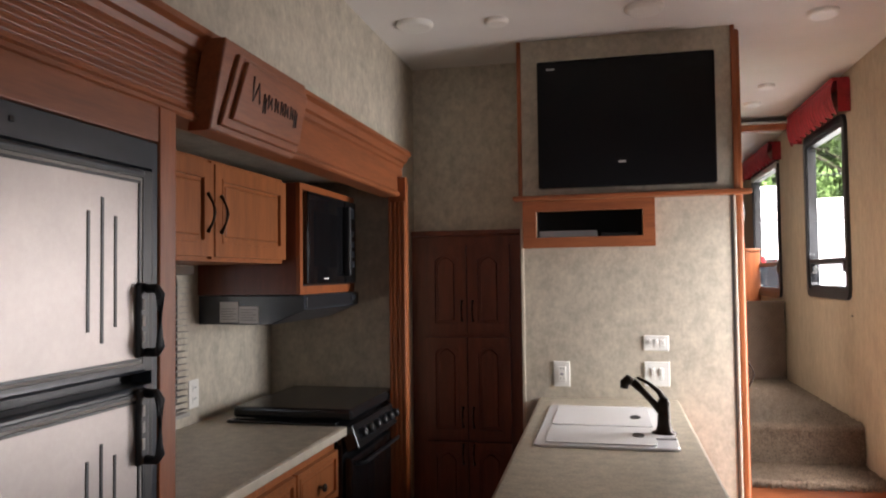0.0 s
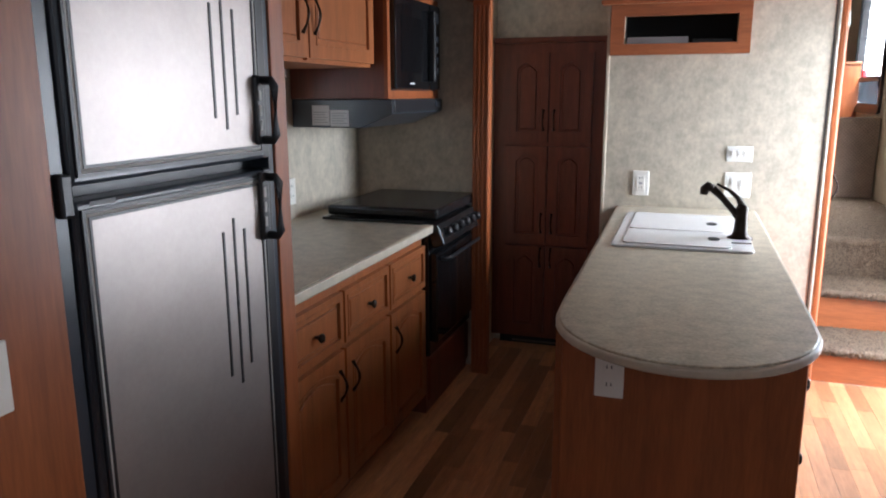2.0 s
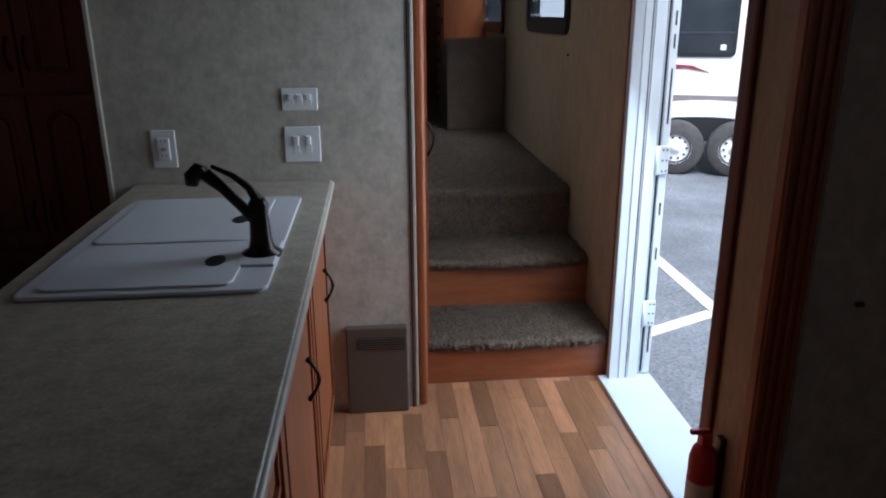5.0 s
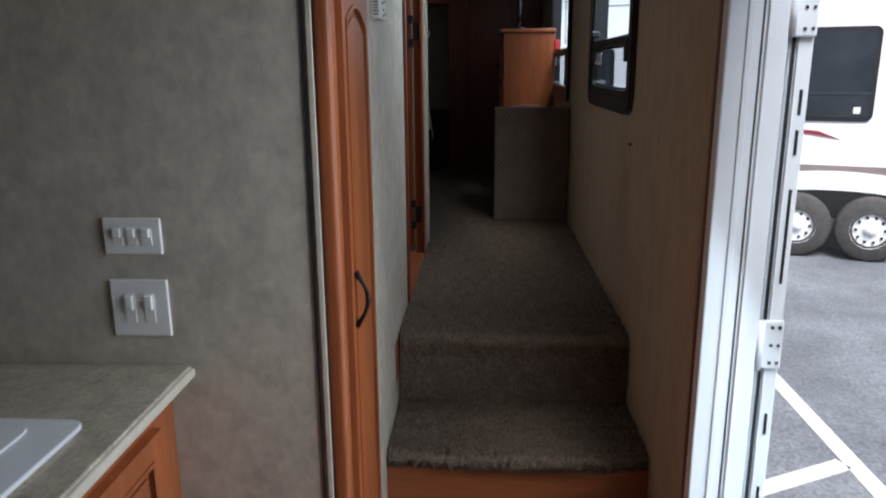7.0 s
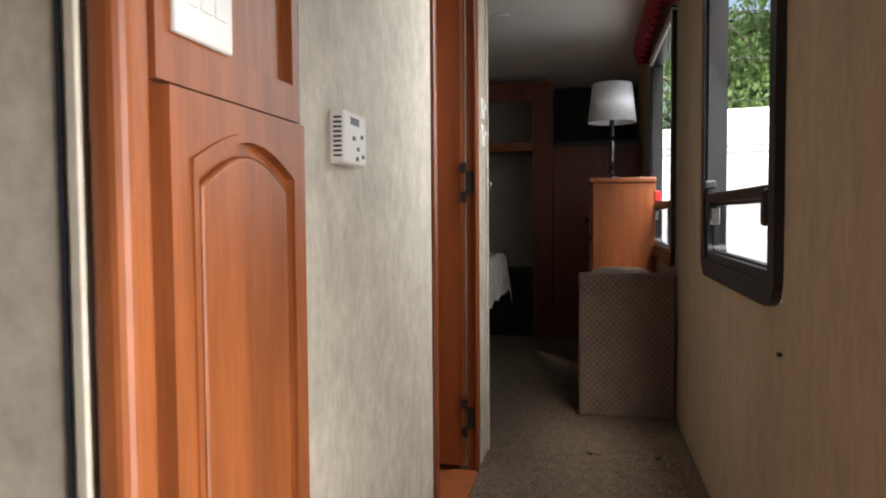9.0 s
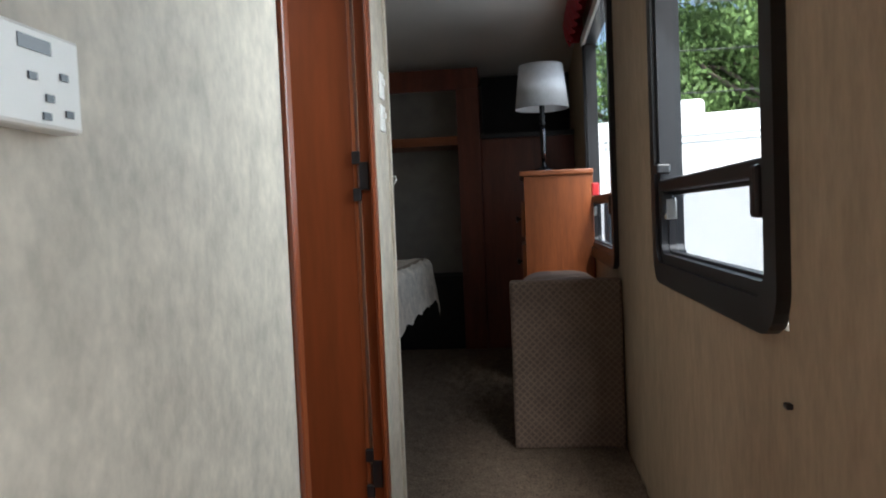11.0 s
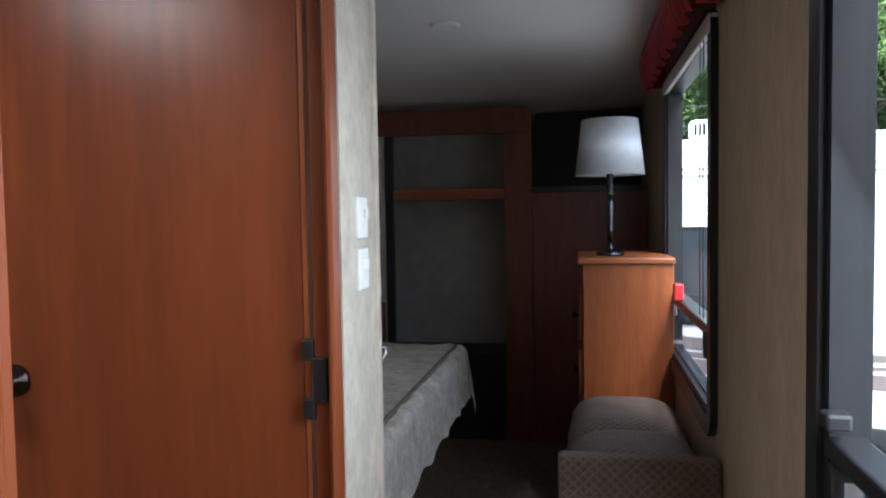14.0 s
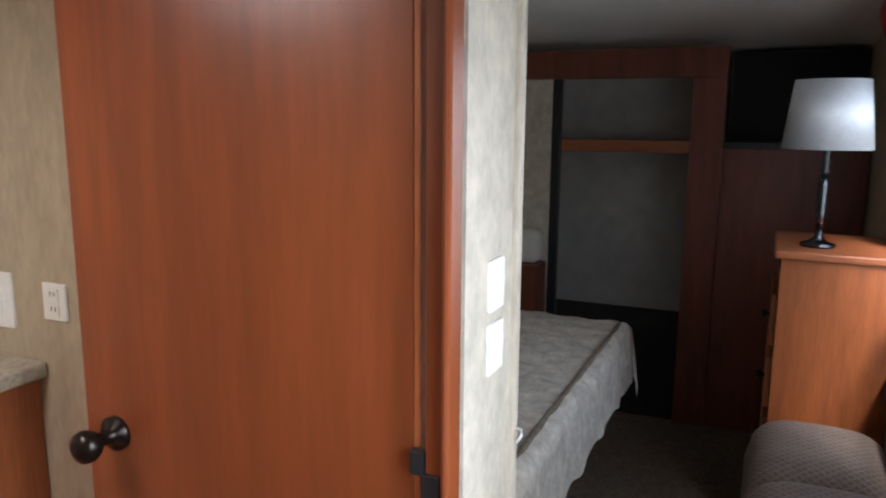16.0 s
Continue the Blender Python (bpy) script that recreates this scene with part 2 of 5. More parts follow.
def lathe(x, y, profile, seg=32, bm=None, axis="z", close=False):
    """Turn (radius, height) pairs about an upright axis through x, y."""
    bm = bm or bmesh.new()
    rings = []
    for r, h in profile:
        ring = []
        for k in range(seg):
            c, s = r * math.cos(6.28318530 * k / seg), r * math.sin(6.28318530 * k / seg)
            ring.append(bm.verts.new((x + c, y + s, h)))
        rings.append(ring)
    for a, b in zip(rings, rings[1:]):
        for k in range(seg):
            f = bm.faces.new((a[k], a[(k + 1) % seg], b[(k + 1) % seg], b[k]))
            f.smooth = True
    if close:
        bm.faces.new(list(reversed(rings[0])))
        bm.faces.new(rings[-1])
    return bm


def prism(outline, z0, z1, bevel=0.0, turn=None):
    """An outline in x, y raised from z0 to z1; turn places it."""
    bm = bmesh.new()
    low = [bm.verts.new((x, y, z0)) for x, y in outline]
    high = [bm.verts.new((x, y, z1)) for x, y in outline]
    bm.faces.new(list(reversed(low)))
    bm.faces.new(high)
    n = len(low)
    for i in range(n):
        bm.faces.new((low[i], low[(i + 1) % n], high[(i + 1) % n], high[i]))
    bmesh.ops.recalc_face_normals(bm, faces=bm.faces)
    if bevel:
        edges = [e for e in bm.edges if abs(e.verts[0].co.z - e.verts[1].co.z) < 1e-6]
        bmesh.ops.bevel(bm, geom=edges, offset=bevel, segments=3, affect="EDGES", profile=0.5)
    if turn:
        bm.transform(turn)
    return bm


def rounded(x0, x1, y0, y1, r, n=6):
    """Outline of a rectangle with round corners."""
    out = []
    for cx, cy, a in ((x1 - r, y1 - r, 0), (x0 + r, y1 - r, 90), (x0 + r, y0 + r, 180), (x1 - r, y0 + r, 270)):
        for i in range(n + 1):
            t = radians(a + 90 * i / n)
            out.append((cx + r * math.cos(t), cy + r * math.sin(t)))
    return out


def ring_prism(outer, inner, z0, z1, turn=None):
    """A frame between two outlines of equal count."""
    bm = bmesh.new()
    n = len(outer)
    v = [[bm.verts.new((x, y, z)) for x, y in o] for o in (outer, inner) for z in (z0, z1)]
    ol, oh, il, ih = v
    for i in range(n):
        j = (i + 1) % n
        bm.faces.new((ol[i], ol[j], oh[j], oh[i]))
        bm.faces.new((il[j], il[i], ih[i], ih[j]))
        bm.faces.new((oh[i], oh[j], ih[j], ih[i]))
        bm.faces.new((ol[j], ol[i], il[i], il[j]))
    bmesh.ops.recalc_face_normals(bm, faces=bm.faces)
    if turn:
        bm.transform(turn)
    return bm


PLACE = {}


def link(name, bm, material, at=None):
    me = bpy.data.meshes.new(name)
    bm.to_mesh(me)
    bm.free()
    me.materials.append(material)
    ob = new(name, me)
    return ob


def part(name, bm, material, parent, label="", modifiers=None):
    """One mesh part, given in world metres, under a thing or a part."""
    base = PLACE[parent.name]
    bm.transform(Matrix.Translation(-base))
    ob = link(name, bm, material)
    ob.parent = parent
    PLACE[ob.name] = base.copy()
    return tagged(ob, label)


def thing(name, x, y, z, label, category, group="", kind=""):
    ob = new(name)
    ob.empty_display_size = 0.1
    ob.location = (x, y, z)
    PLACE[ob.name] = Vector((x, y, z))
    return tagged(ob, label, category, group, kind)


def solo(name, bm, material, label, category="", group="", kind="", origin=None):
    """A thing of one mesh, its origin at the middle of its base."""
    if origin is None:
        xs, ys, zs = zip(*[v.co for v in bm.verts])
        origin = Vector(((min(xs) + max(xs)) / 2, (min(ys) + max(ys)) / 2, min(zs)))
    bm.transform(Matrix.Translation(-origin))
    ob = link(name, bm, material)
    ob.location = origin
    PLACE[ob.name] = Vector(origin)
    return tagged(ob, label, category, group, kind)


def struct(name, bm, material, label):
    return solo(name, bm, material, label, kind="structure", origin=Vector((0, 0, 0)))


YZ = Matrix(((0, 0, 1, 0), (1, 0, 0, 0), (0, 1, 0, 0), (0, 0, 0, 1)))  # outline x,y -> world y,z ; height -> world x
XZ = Matrix(((1, 0, 0, 0), (0, 0, 1, 0), (0, 1, 0, 0), (0, 0, 0, 1)))  # outline x,y -> world x,z ; height -> world y


def wall_x(name, x0, x1, y0, y1, z0, z1, holes, material, label):
    """A wall across x with rectangular holes (y0, y1, z0, z1)."""
    ys = sorted({y0, y1, *[h[0] for h in holes], *[h[1] for h in holes]})
    bm = bmesh.new()
    for a, b in zip(ys, ys[1:]):
        cuts = sorted((h[2], h[3]) for h in holes if h[0] <= a + 1e-6 and h[1] >= b - 1e-6)
        z = z0
        for c0, c1 in cuts + [(z1, z1)]:
            if c0 > z + 1e-4:
                box(x0, x1, a, b, z, c0, bm=bm)
            z = c1
    bmesh.ops.remove_doubles(bm, verts=bm.verts, dist=1e-4)
    return struct(name, bm, material, label)


def wall_y(name, y0, y1, x0, x1, z0, z1, holes, material, label):
    xs = sorted({x0, x1, *[h[0] for h in holes], *[h[1] for h in holes]})
    bm = bmesh.new()
    for a, b in zip(xs, xs[1:]):
        cuts = sorted((h[2], h[3]) for h in holes if h[0] <= a + 1e-6 and h[1] >= b - 1e-6)
        z = z0
        for c0, c1 in cuts + [(z1, z1)]:
            if c0 > z + 1e-4:
                box(a, b, y0, y1, z, c0, bm=bm)
            z = c1
    bmesh.ops.remove_doubles(bm, verts=bm.verts, dist=1e-4)
    return struct(name, bm, material, label)


# ---- structure ----
HALL = 0.64
TOP = 2.70
WIN1 = (4.71, 5.64, 1.352, 2.45)
WIN3 = (6.51, 7.62, 1.31, 2.45)
bm = box(-0.03, 2.5, -3.1, 3.84, -0.12, -0.005)
box(-0.76, -0.03, -3.1, 3.504, -0.12, -0.005, bm=bm)
box(2.5, 3.38, -3.1, 2.70, -0.12, -0.005, bm=bm)
struct("floor", bm, DARKWOOD, "dark subfloor under the wooden planks")
wall_x("wall_right", 2.45, 2.495, 2.64, 9.3, -0.12, TOP + 0.05,
       [(2.97, 3.81, 0.0, 2.0), WIN1, WIN3], WALLTAN, "tan textured wall with entry door opening and two windows")
wall_x("wall_left", -0.11, -0.03, -3.1, 9.3, 2.0, TOP + 0.05, [], WALL, "beige mottled wallpaper wall above the kitchen slide")
wall_x("wall_left_low", -0.11, -0.03, 3.524, 3.99, 0.0, 2.0, [], WALL, "beige wallpaper wall beside the pantry")
wall_x("wall_left_front", -0.11, -0.03, 3.99, 9.3, -0.12, 2.0, [], WALL, "outer wall of bath and bedroom")
wall_y("wall_pantry", 3.99, 4.05, -0.03, 0.70, -0.12, TOP + 0.05, [], WALL, "beige wallpaper wall above the pantry")
wall_y("wall_tv", 3.665, 3.72, 0.625, 1.640, -0.12, TOP + 0.02, [(0.70, 1.22, 1.70, 1.86)], WALL, "beige mottled wallpaper partition behind the sink island")
wall_x("wall_hall_pantry_side", 0.625, 0.66, 3.72, 3.99, -0.12, TOP + 0.05, [], WALL, "beige partition side by the pantry")
wall_x("wall_hall_left", 1.62, 1.69, 4.04, 5.88, -0.12, TOP + 0.05, [(4.905, 5.672, HALL, 2.55)], WALL, "pale mottled wallpaper hall wall with bath doorway")
wall_y("wall_bath_front", 5.82, 5.88, 0.0, 1.62, -0.12, TOP + 0.05, [], WALLTAN, "tan partition between bath and bedroom")
wall_y("wall_bath_rear", 4.40, 4.46, 0.0, 1.62, -0.12, TOP + 0.05, [], WALLTAN, "tan wall closing the bath")
wall_y("wall_bedroom_front", 9.22, 9.3, -0.08, 2.53, -0.12, TOP + 0.05, [], CLOSETGREY, "front wall behind the bedroom wardrobe")
wall_y("wall_rear", -3.1, -3.0, -0.9, 3.4, -0.12, TOP + 0.05, [(0.1, 2.3, 1.05, 2.15)], WALL, "rear wall with wide window")
# kitchen slide
wall_x("wall_slide_back", -0.76, -0.68, -3.0, 3.56, -0.12, 2.12, [(1.96, 2.60, 0.98, 1.56)], WALL, "beige mottled wallpaper wall behind the worktop")
bm = box(-0.68, -0.112, 3.505, 3.56, -0.12, 2.0)
box(-0.112, -0.002, 3.505, 3.5235, -0.12, 1.999, bm=bm)
struct("wall_slide_end", bm, WALL, "beige mottled wallpaper wall beside the range")
struct("wall_slide_end_top", box(-0.68, -0.112, 3.505, 3.56, 2.0, 2.12), WALL, "beige wallpaper strip above the range")
struct("floor_pantry", box(-0.028, 0.66, 3.841, 3.988, -0.12, -0.001), PLANK, "wood-look floor in front of the pantry")
# seating slide
wall_y("wall_slide_right_end", 2.64, 2.70, 2.497, 3.4, -0.12, 2.12, [(2.69, 3.26, 0.86, 1.38)], WALL, "grey-beige slide end wall with small window")
wall_x("wall_slide_right_back", 3.30, 3.38, -3.0, 2.64, -0.12, 2.12, [(-0.9, 1.3, 1.02, 1.95)], WALL, "slide wall with long window")
wall_x("wall_right_above_slide", 2.45, 2.53, -3.0, 2.64, 2.04, TOP + 0.05, [], WALLTAN, "tan wall above the seating slide")
struct("ceiling", box(-0.11, 2.53, -3.1, 5.90, TOP, TOP + 0.06), CEIL, "white textured ceiling")
struct("ceiling_slide_left", box(-0.76, -0.112, -3.1, 3.56, 2.002, 2.12), WALL, "wallpapered ceiling of the kitchen slide")
struct("ceiling_slide_lip", box(-0.112, -0.03, -3.0, 3.52, 1.985, 1.999), WALL, "wallpapered soffit behind the slide fascia")
struct("ceiling_slide_right", box(2.53, 3.4, -3.1, 2.70, 2.06, 2.12), CEIL, "white ceiling of the seating slide")
bm = bmesh.new()
nseg = 10
lowr = []
for i in range(nseg + 1):
    y = 5.88 + (9.26 - 5.88) * i / nseg
    z = 2.66 - 0.16 * ((y - 5.88) / 3.38) ** 1.6
    lowr.append([bm.verts.new((x, y, zz)) for zz in (z, z + 0.04) for x in (0.0, 2.45)])
for a, b in zip(lowr, lowr[1:]):
    bm.faces.new((a[0], a[1], b[1], b[0]))
    bm.faces.new((a[2], b[2], b[3], a[3]))
struct("ceiling_bedroom", bm, CEIL, "pale bedroom ceiling dropping towards the front")
struct("floor_bath", box(0.0, 1.69, 4.46, 5.82, 0.50, HALL - 0.006), WOODX, "wood-look vinyl bath floor")
struct("trim_header", box(1.69, 2.45, 5.84, 5.90, 2.58, 2.63, 0.004), WOODX, "red-brown wooden trim over the bedroom opening")


# ---- carpeted steps ----
def carpet_sheet(name, x0, x1, y0, y1, z, nose, label, nx, ny, curve=0.0, amp=0.008, rad=0.022):
    """Shaggy carpet with a rolled front edge."""
    rnd = random.Random(int(y0 * 1000))
    bm = bmesh.new()
    prof = []
    steps = 8
    for i in range(steps + 1):
        a = radians(-100 + 190 * i / steps)
        prof.append((-rad * math.cos(a), rad * math.sin(a) - rad))
    rows = []
    cols = [x0 + (x1 - x0) * i / nx for i in range(nx + 1)]
    front = prof if nose else []
    for dy, dz in front:
        rows.append((dy, dz, True))
    for j in range(ny + 1):
        rows.append(((y1 - y0) * j / ny, 0.0, False))
    grid = []
    for dy, dz, isn in rows:
        line = []
        for x in cols:
            u = (x - x0) / (x1 - x0)
            bow = curve * (1 - (2 * u - 1) ** 2) * max(0.0, 1 - max(dy, 0) / 0.1)
            j = rnd.uniform(-1, 1) * amp
            line.append(bm.verts.new((x + rnd.uniform(-1, 1) * 0.002, y0 + dy - bow + (j if isn else 0), z + dz + j)))
        grid.append(line)
    for a, b in zip(grid, grid[1:]):
        for i in range(nx):
            bm.faces.new((a[i], a[i + 1], b[i + 1], b[i])).smooth = True
    bmesh.ops.recalc_face_normals(bm, faces=bm.faces)
    return struct(name, bm, CARPET, label)


S1, S2 = 0.19, 0.41
struct("stair_riser_1", box(1.69, 2.45, 3.84, 3.86, 0.0, S1 - 0.02), WOODX, "orange-brown wooden stair riser")
struct("stair_riser_2", box(1.69, 2.45, 4.20, 4.22, S1 - 0.02, S2 - 0.02), WOODX, "orange-brown wooden stair riser")
struct("stair_core_1", box(1.69, 2.45, 3.86, 4.20, 0.0, S1 - 0.012), DARKWOOD, "stair body under the carpet")
struct("stair_core_2", box(1.69, 2.45, 4.22, 4.58, 0.0, S2 - 0.012), DARKWOOD, "stair body under the carpet")
struct("floor_hall_core", box(1.69, 2.45, 4.58, 5.88, 0.3, HALL - 0.012), DARKWOOD, "hall floor body under the carpet")
struct("floor_bedroom_core", box(0.0, 2.45, 5.88, 9.22, 0.3, HALL - 0.012), DARKWOOD, "bedroom floor body under the carpet")
carpet_sheet("carpet_step_1", 1.695, 2.445, 3.85, 4.20, S1, True, "shaggy taupe carpet on the first step", 150, 60, 0.025)
carpet_sheet("carpet_step_2", 1.695, 2.445, 4.21, 4.56, S2, True, "shaggy taupe carpet on the second step", 150, 60, 0.025)
carpet_sheet("carpet_hall", 1.695, 2.445, 4.585, 5.88, HALL, True, "taupe carpet along the raised hall", 120, 150, rad=0.045)
carpet_sheet("carpet_bedroom", 0.01, 2.445, 5.88, 9.2, HALL, False, "taupe carpet of the bedroom", 100, 120)
# carpeted third riser
rnd = random.Random(4)
bm = bmesh.new()
g = [[bm.verts.new((1.695 + 0.75 * i / 110, 4.545 - 0.004 * math.sin(3.14 * k / 24) + rnd.uniform(-0.004, 0.004), S2 + (HALL - S2 - 0.05) * k / 24)) for i in range(111)] for k in range(25)]
for a, b in zip(g, g[1:]):
    for i in range(110):
        bm.faces.new((a[i], a[i + 1], b[i + 1], b[i])).smooth = True
struct("carpet_riser", bm, CARPET, "shaggy taupe carpet over the third riser")


# ---- windows ----
def rv_window(name, y0, y1, z0, z1, bar, label):
    """Black-framed RV window in the right-hand wall: upper fixed pane, lower hopper."""
    w = thing(name, 2.45, (y0 + y1) / 2, z0, label, "window", kind="structure")
    out = rounded(y0 - 0.012, y1 + 0.012, z0 - 0.012, z1 + 0.012, 0.075)
    inn = rounded(y0 + 0.04, y1 - 0.04, z0 + 0.04, z1 - 0.04, 0.045)
    inn2 = rounded(y0 + 0.062, y1 - 0.062, z0 + 0.062, z1 - 0.062, 0.03)
    part("window_frame", ring_prism(out, inn, 2.430, 2.452, YZ), BLACK, w, "black rounded window frame")
    part("inner_frame", ring_prism(inn, inn2, 2.440, 2.497, YZ), BLACK, w)
    part("crossbar", box(2.436, 2.49, y0 + 0.05, y1 - 0.05, bar - 0.016, bar + 0.014, 0.005), BLACK, w)
    p = part("pane", box(2.480, 2.484, y0 + 0.055, y1 - 0.055, bar + 0.012, z1 - 0.055), GLASS, w, "clear window pane")
    p.visible_shadow = False
    q = part("lower_pane", box(2.476, 2.479, y0 + 0.055, y1 - 0.055, z0 + 0.055, bar - 0.014), GLASSDIM, w, "dim screened lower pane")
    q.visible_shadow = False
    h = part("hopper_frame", ring_prism(rounded(y0 + 0.05, y1 - 0.05, z0 + 0.05, bar - 0.012, 0.03), rounded(y0 + 0.068, y1 - 0.068, z0 + 0.068, bar - 0.024, 0.02), 2.458, 2.474, YZ), BLACK, w)
    part("latch", box(2.425, 2.47, y0 + 0.06, y0 + 0.088, bar - 0.075, bar + 0.004, 0.007), BLACK, w, "black window latch")
    part("latch", box(2.43, 2.465, y1 - 0.115, y1 - 0.085, bar - 0.075, bar - 0.012, 0.008), BLACK, w, "black window latch")
    part("latch", box(2.44, 2.47, y1 - 0.115, y1 - 0.10, bar - 0.085, bar - 0.03, 0.004), CHROME, w, "metal hopper catch")
    part("catch_block", box(2.425, 2.46, y1 - 0.10, y1 - 0.065, bar + 0.03, bar + 0.055, 0.005), BLACK, w)
    return w


rv_window("window_1", *WIN1, 1.585, "black framed hall window with lower hopper pane")
w3 = rv_window("window_2", *WIN3, 1.585, "black framed bedroom window with lower hopper pane")
part("release_tab", box(2.418, 2.452, 7.17, 7.215, 1.60, 1.66, 0.006), REDPL, w3, "red emergency release tab")
for yy in (6.60, 6.66):
    part("blind_cord", tube([(2.428, yy, 1.62), (2.427, yy, 2.0), (2.428, yy, 2.40)], 0.0015, 5), SLATE, w3, "thin blind cord")
part("blind_rail", box(2.425, 2.45, WIN3[0], WIN3[1], 2.39, 2.44, 0.005), WHITEP, w3, "white blind rail")


def valance(name, y0, y1, z0, z1, label):
    """A gathered fabric valance with a scalloped hem."""
    v = thing(name, 2.40, (y0 + y1) / 2, z0, label, "valance", "red window valances")
    bm = bmesh.new()
    n = 120
    rows = []
    for k in range(9):
        f = k / 8
        line = []
        for i in range(n + 1):
            u = i / n
            hem = 0.022 * abs(math.sin(u * 3.14159 * 9))
            x = 2.375 - 0.03 * math.sin(f * 2.6) - 0.011 * math.sin(u * 3.14159 * 36) * (1 - 0.6 * f)
            line.append(bm.verts.new((x, y0 + (y1 - y0) * u, (z0 + hem) + (z1 - z0 - hem) * f)))
        rows.append(line)
    for a, b in zip(rows, rows[1:]):
        for i in range(n):
            bm.faces.new((a[i], a[i + 1], b[i + 1], b[i])).smooth = True
    part("fabric", bm, RED, v)
    part("top_board", box(2.35, 2.449, y0, y1, z1 - 0.006, z1 + 0.014, 0.004), RED, v)
    part("end_panel", box(2.38, 2.449, y0 - 0.004, y0 + 0.006, z0 + 0.02, z1, 0.002), RED, v)
    part("end_panel", box(2.38, 2.449, y1 - 0.006, y1 + 0.004, z0 + 0.02, z1, 0.002), RED, v)
    return v


valance("window_valance", 4.62, 5.74, 2.43, 2.64, "red gathered fabric valance above the hall window")
valance("window_valance", 6.42, 7.74, 2.42, 2.58, "red gathered fabric valance above the bedroom window")

# slide end window, in a wall across y
w = thing("window_3", 2.97, 2.64, 0.86, "small black framed window in slide end wall", "window", kind="structure")
part("window_frame", ring_prism(rounded(2.675, 3.275, 0.845, 1.40, 0.07), rounded(2.72, 3.23, 0.89, 1.355, 0.045), 2.622, 2.642, XZ), BLACK, w)
part("inner_frame", ring_prism(rounded(2.72, 3.23, 0.89, 1.355, 0.045), rounded(2.735, 3.215, 0.905, 1.34, 0.035), 2.635, 2.70, XZ), BLACK, w)
p = part("pane", box(2.73, 3.22, 2.675, 2.679, 0.90, 1.345), GLASS, w)
p.visible_shadow = False
part("latch", box(2.745, 2.775, 2.62, 2.64, 0.915, 0.945, 0.004), BLACK, w)
v = thing("patterned_valance", 2.95, 2.6, 1.36, "brown patterned fabric box valance with pointed hem", "valance")
bm = prism([(2.60, 1.38), (2.72, 1.365), (2.80, 1.335), (2.97, 1.36), (3.14, 1.335), (3.295, 1.37), (3.295, 1.56), (2.60, 1.56)], 2.575, 2.635, 0.006, XZ)
part("fabric", bm, PATTERN, v)
part("hem_trim", prism([(2.60, 1.368), (2.72, 1.353), (2.80, 1.323), (2.97, 1.348), (3.14, 1.323), (3.295, 1.358), (3.295, 1.37), (3.14, 1.335), (2.97, 1.36), (2.80, 1.335), (2.72, 1.365), (2.60, 1.38)], 2.573, 2.637, 0.0, XZ), STRIPER, v, "dark braided hem")
part("mounting_board", box(2.60, 3.295, 2.575, 2.639, 1.56, 1.578, 0.003), DARKWOOD, v)

# Unseen windows behind the walker, added for daylight; tinted panes dim it.
for nm, yy in (("window_4", -3.05),):
    w = thing(nm, 1.2, yy, 1.05, "wide rear window with black frame", "window", kind="structure")
    part("window_frame", ring_prism(rounded(0.1, 2.3, 1.05, 2.15, 0.06), rounded(0.15, 2.25, 1.1, 2.1, 0.04), -3.06, -3.02, XZ), BLACK, w)
    part("pane", box(0.14, 2.26, -3.05, -3.045, 1.09, 2.11), GLASSTINT, w, "dark tinted pane, unseen, added to dim the daylight")
w = thing("window_5", 3.34, 0.2, 1.02, "long slide window with black frame", "window", kind="structure")
part("window_frame", ring_prism(rounded(-0.9, 1.3, 1.02, 1.95, 0.06), rounded(-0.85, 1.25, 1.07, 1.9, 0.04), 3.30, 3.34, YZ), BLACK, w)
part("pane", box(3.35, 3.355, -0.86, 1.26, 1.06, 1.91), GLASSTINT, w, "dark tinted pane, unseen, added to dim the daylight")


# ---- entry door ----
d = thing("door_frame_entry", 2.5, 3.4, 0.0, "white aluminium entry door frame with threshold", "door frame", kind="structure")
part("far_jamb", box(2.436, 2.555, 3.775, 3.812, 0.0, 2.0, 0.004), ALU, d)
for x0, x1, y0, m, lab in ((2.474, 2.486, 3.771, ALU, ""), (2.502, 2.506, 3.7735, SLATE, "dark weather seal"), (2.512, 2.518, 3.770, ALU, "")):
    part("channel", box(x0, x1, y0, 3.7755, 0.02, 1.965, 0.001), m, d, lab)
part("jamb_trim", box(2.436, 2.45, 3.812, 3.835, 0.0, 2.02, 0.004), DARKWOOD, d, "thin dark wooden edge trim")
part("near_jamb", box(2.45, 2.56, 2.971, 2.99, 0.0, 2.0, 0.004), ALU, d)
part("head", box(2.45, 2.56, 2.99, 3.775, 1.97, 2.0, 0.004), ALU, d)
part("threshold", box(2.40, 2.62, 2.97, 3.812, -0.002, 0.016, 0.004), ALU, d, "pale aluminium threshold")
part("casing", box(2.434, 2.45, 2.905, 2.97, 0.0, 2.04, 0.012), DARKWOOD, d, "dark cherry door casing")
door = thing("entry_door", 2.60, 3.82, 0.0, "white aluminium entry door swung wide open outside", "door", kind="structure")
OPEN = Matrix.Translation((2.565, 3.80, 0)) @ Matrix.Rotation(radians(-4), 4, "Z")
part("slab", box(0.0, 0.048, 0.0, 0.66, 0.02, 1.95, 0.006, turn=OPEN), ALU, door)
part("edge_channel", box(0.006, 0.012, -0.004, 0.002, 0.03, 1.94, turn=OPEN), DARK, door, "dark weather seal")
part("edge_strip", box(0.016, 0.044, -0.006, 0.004, 0.03, 1.94, 0.002, turn=OPEN), ALU, door)
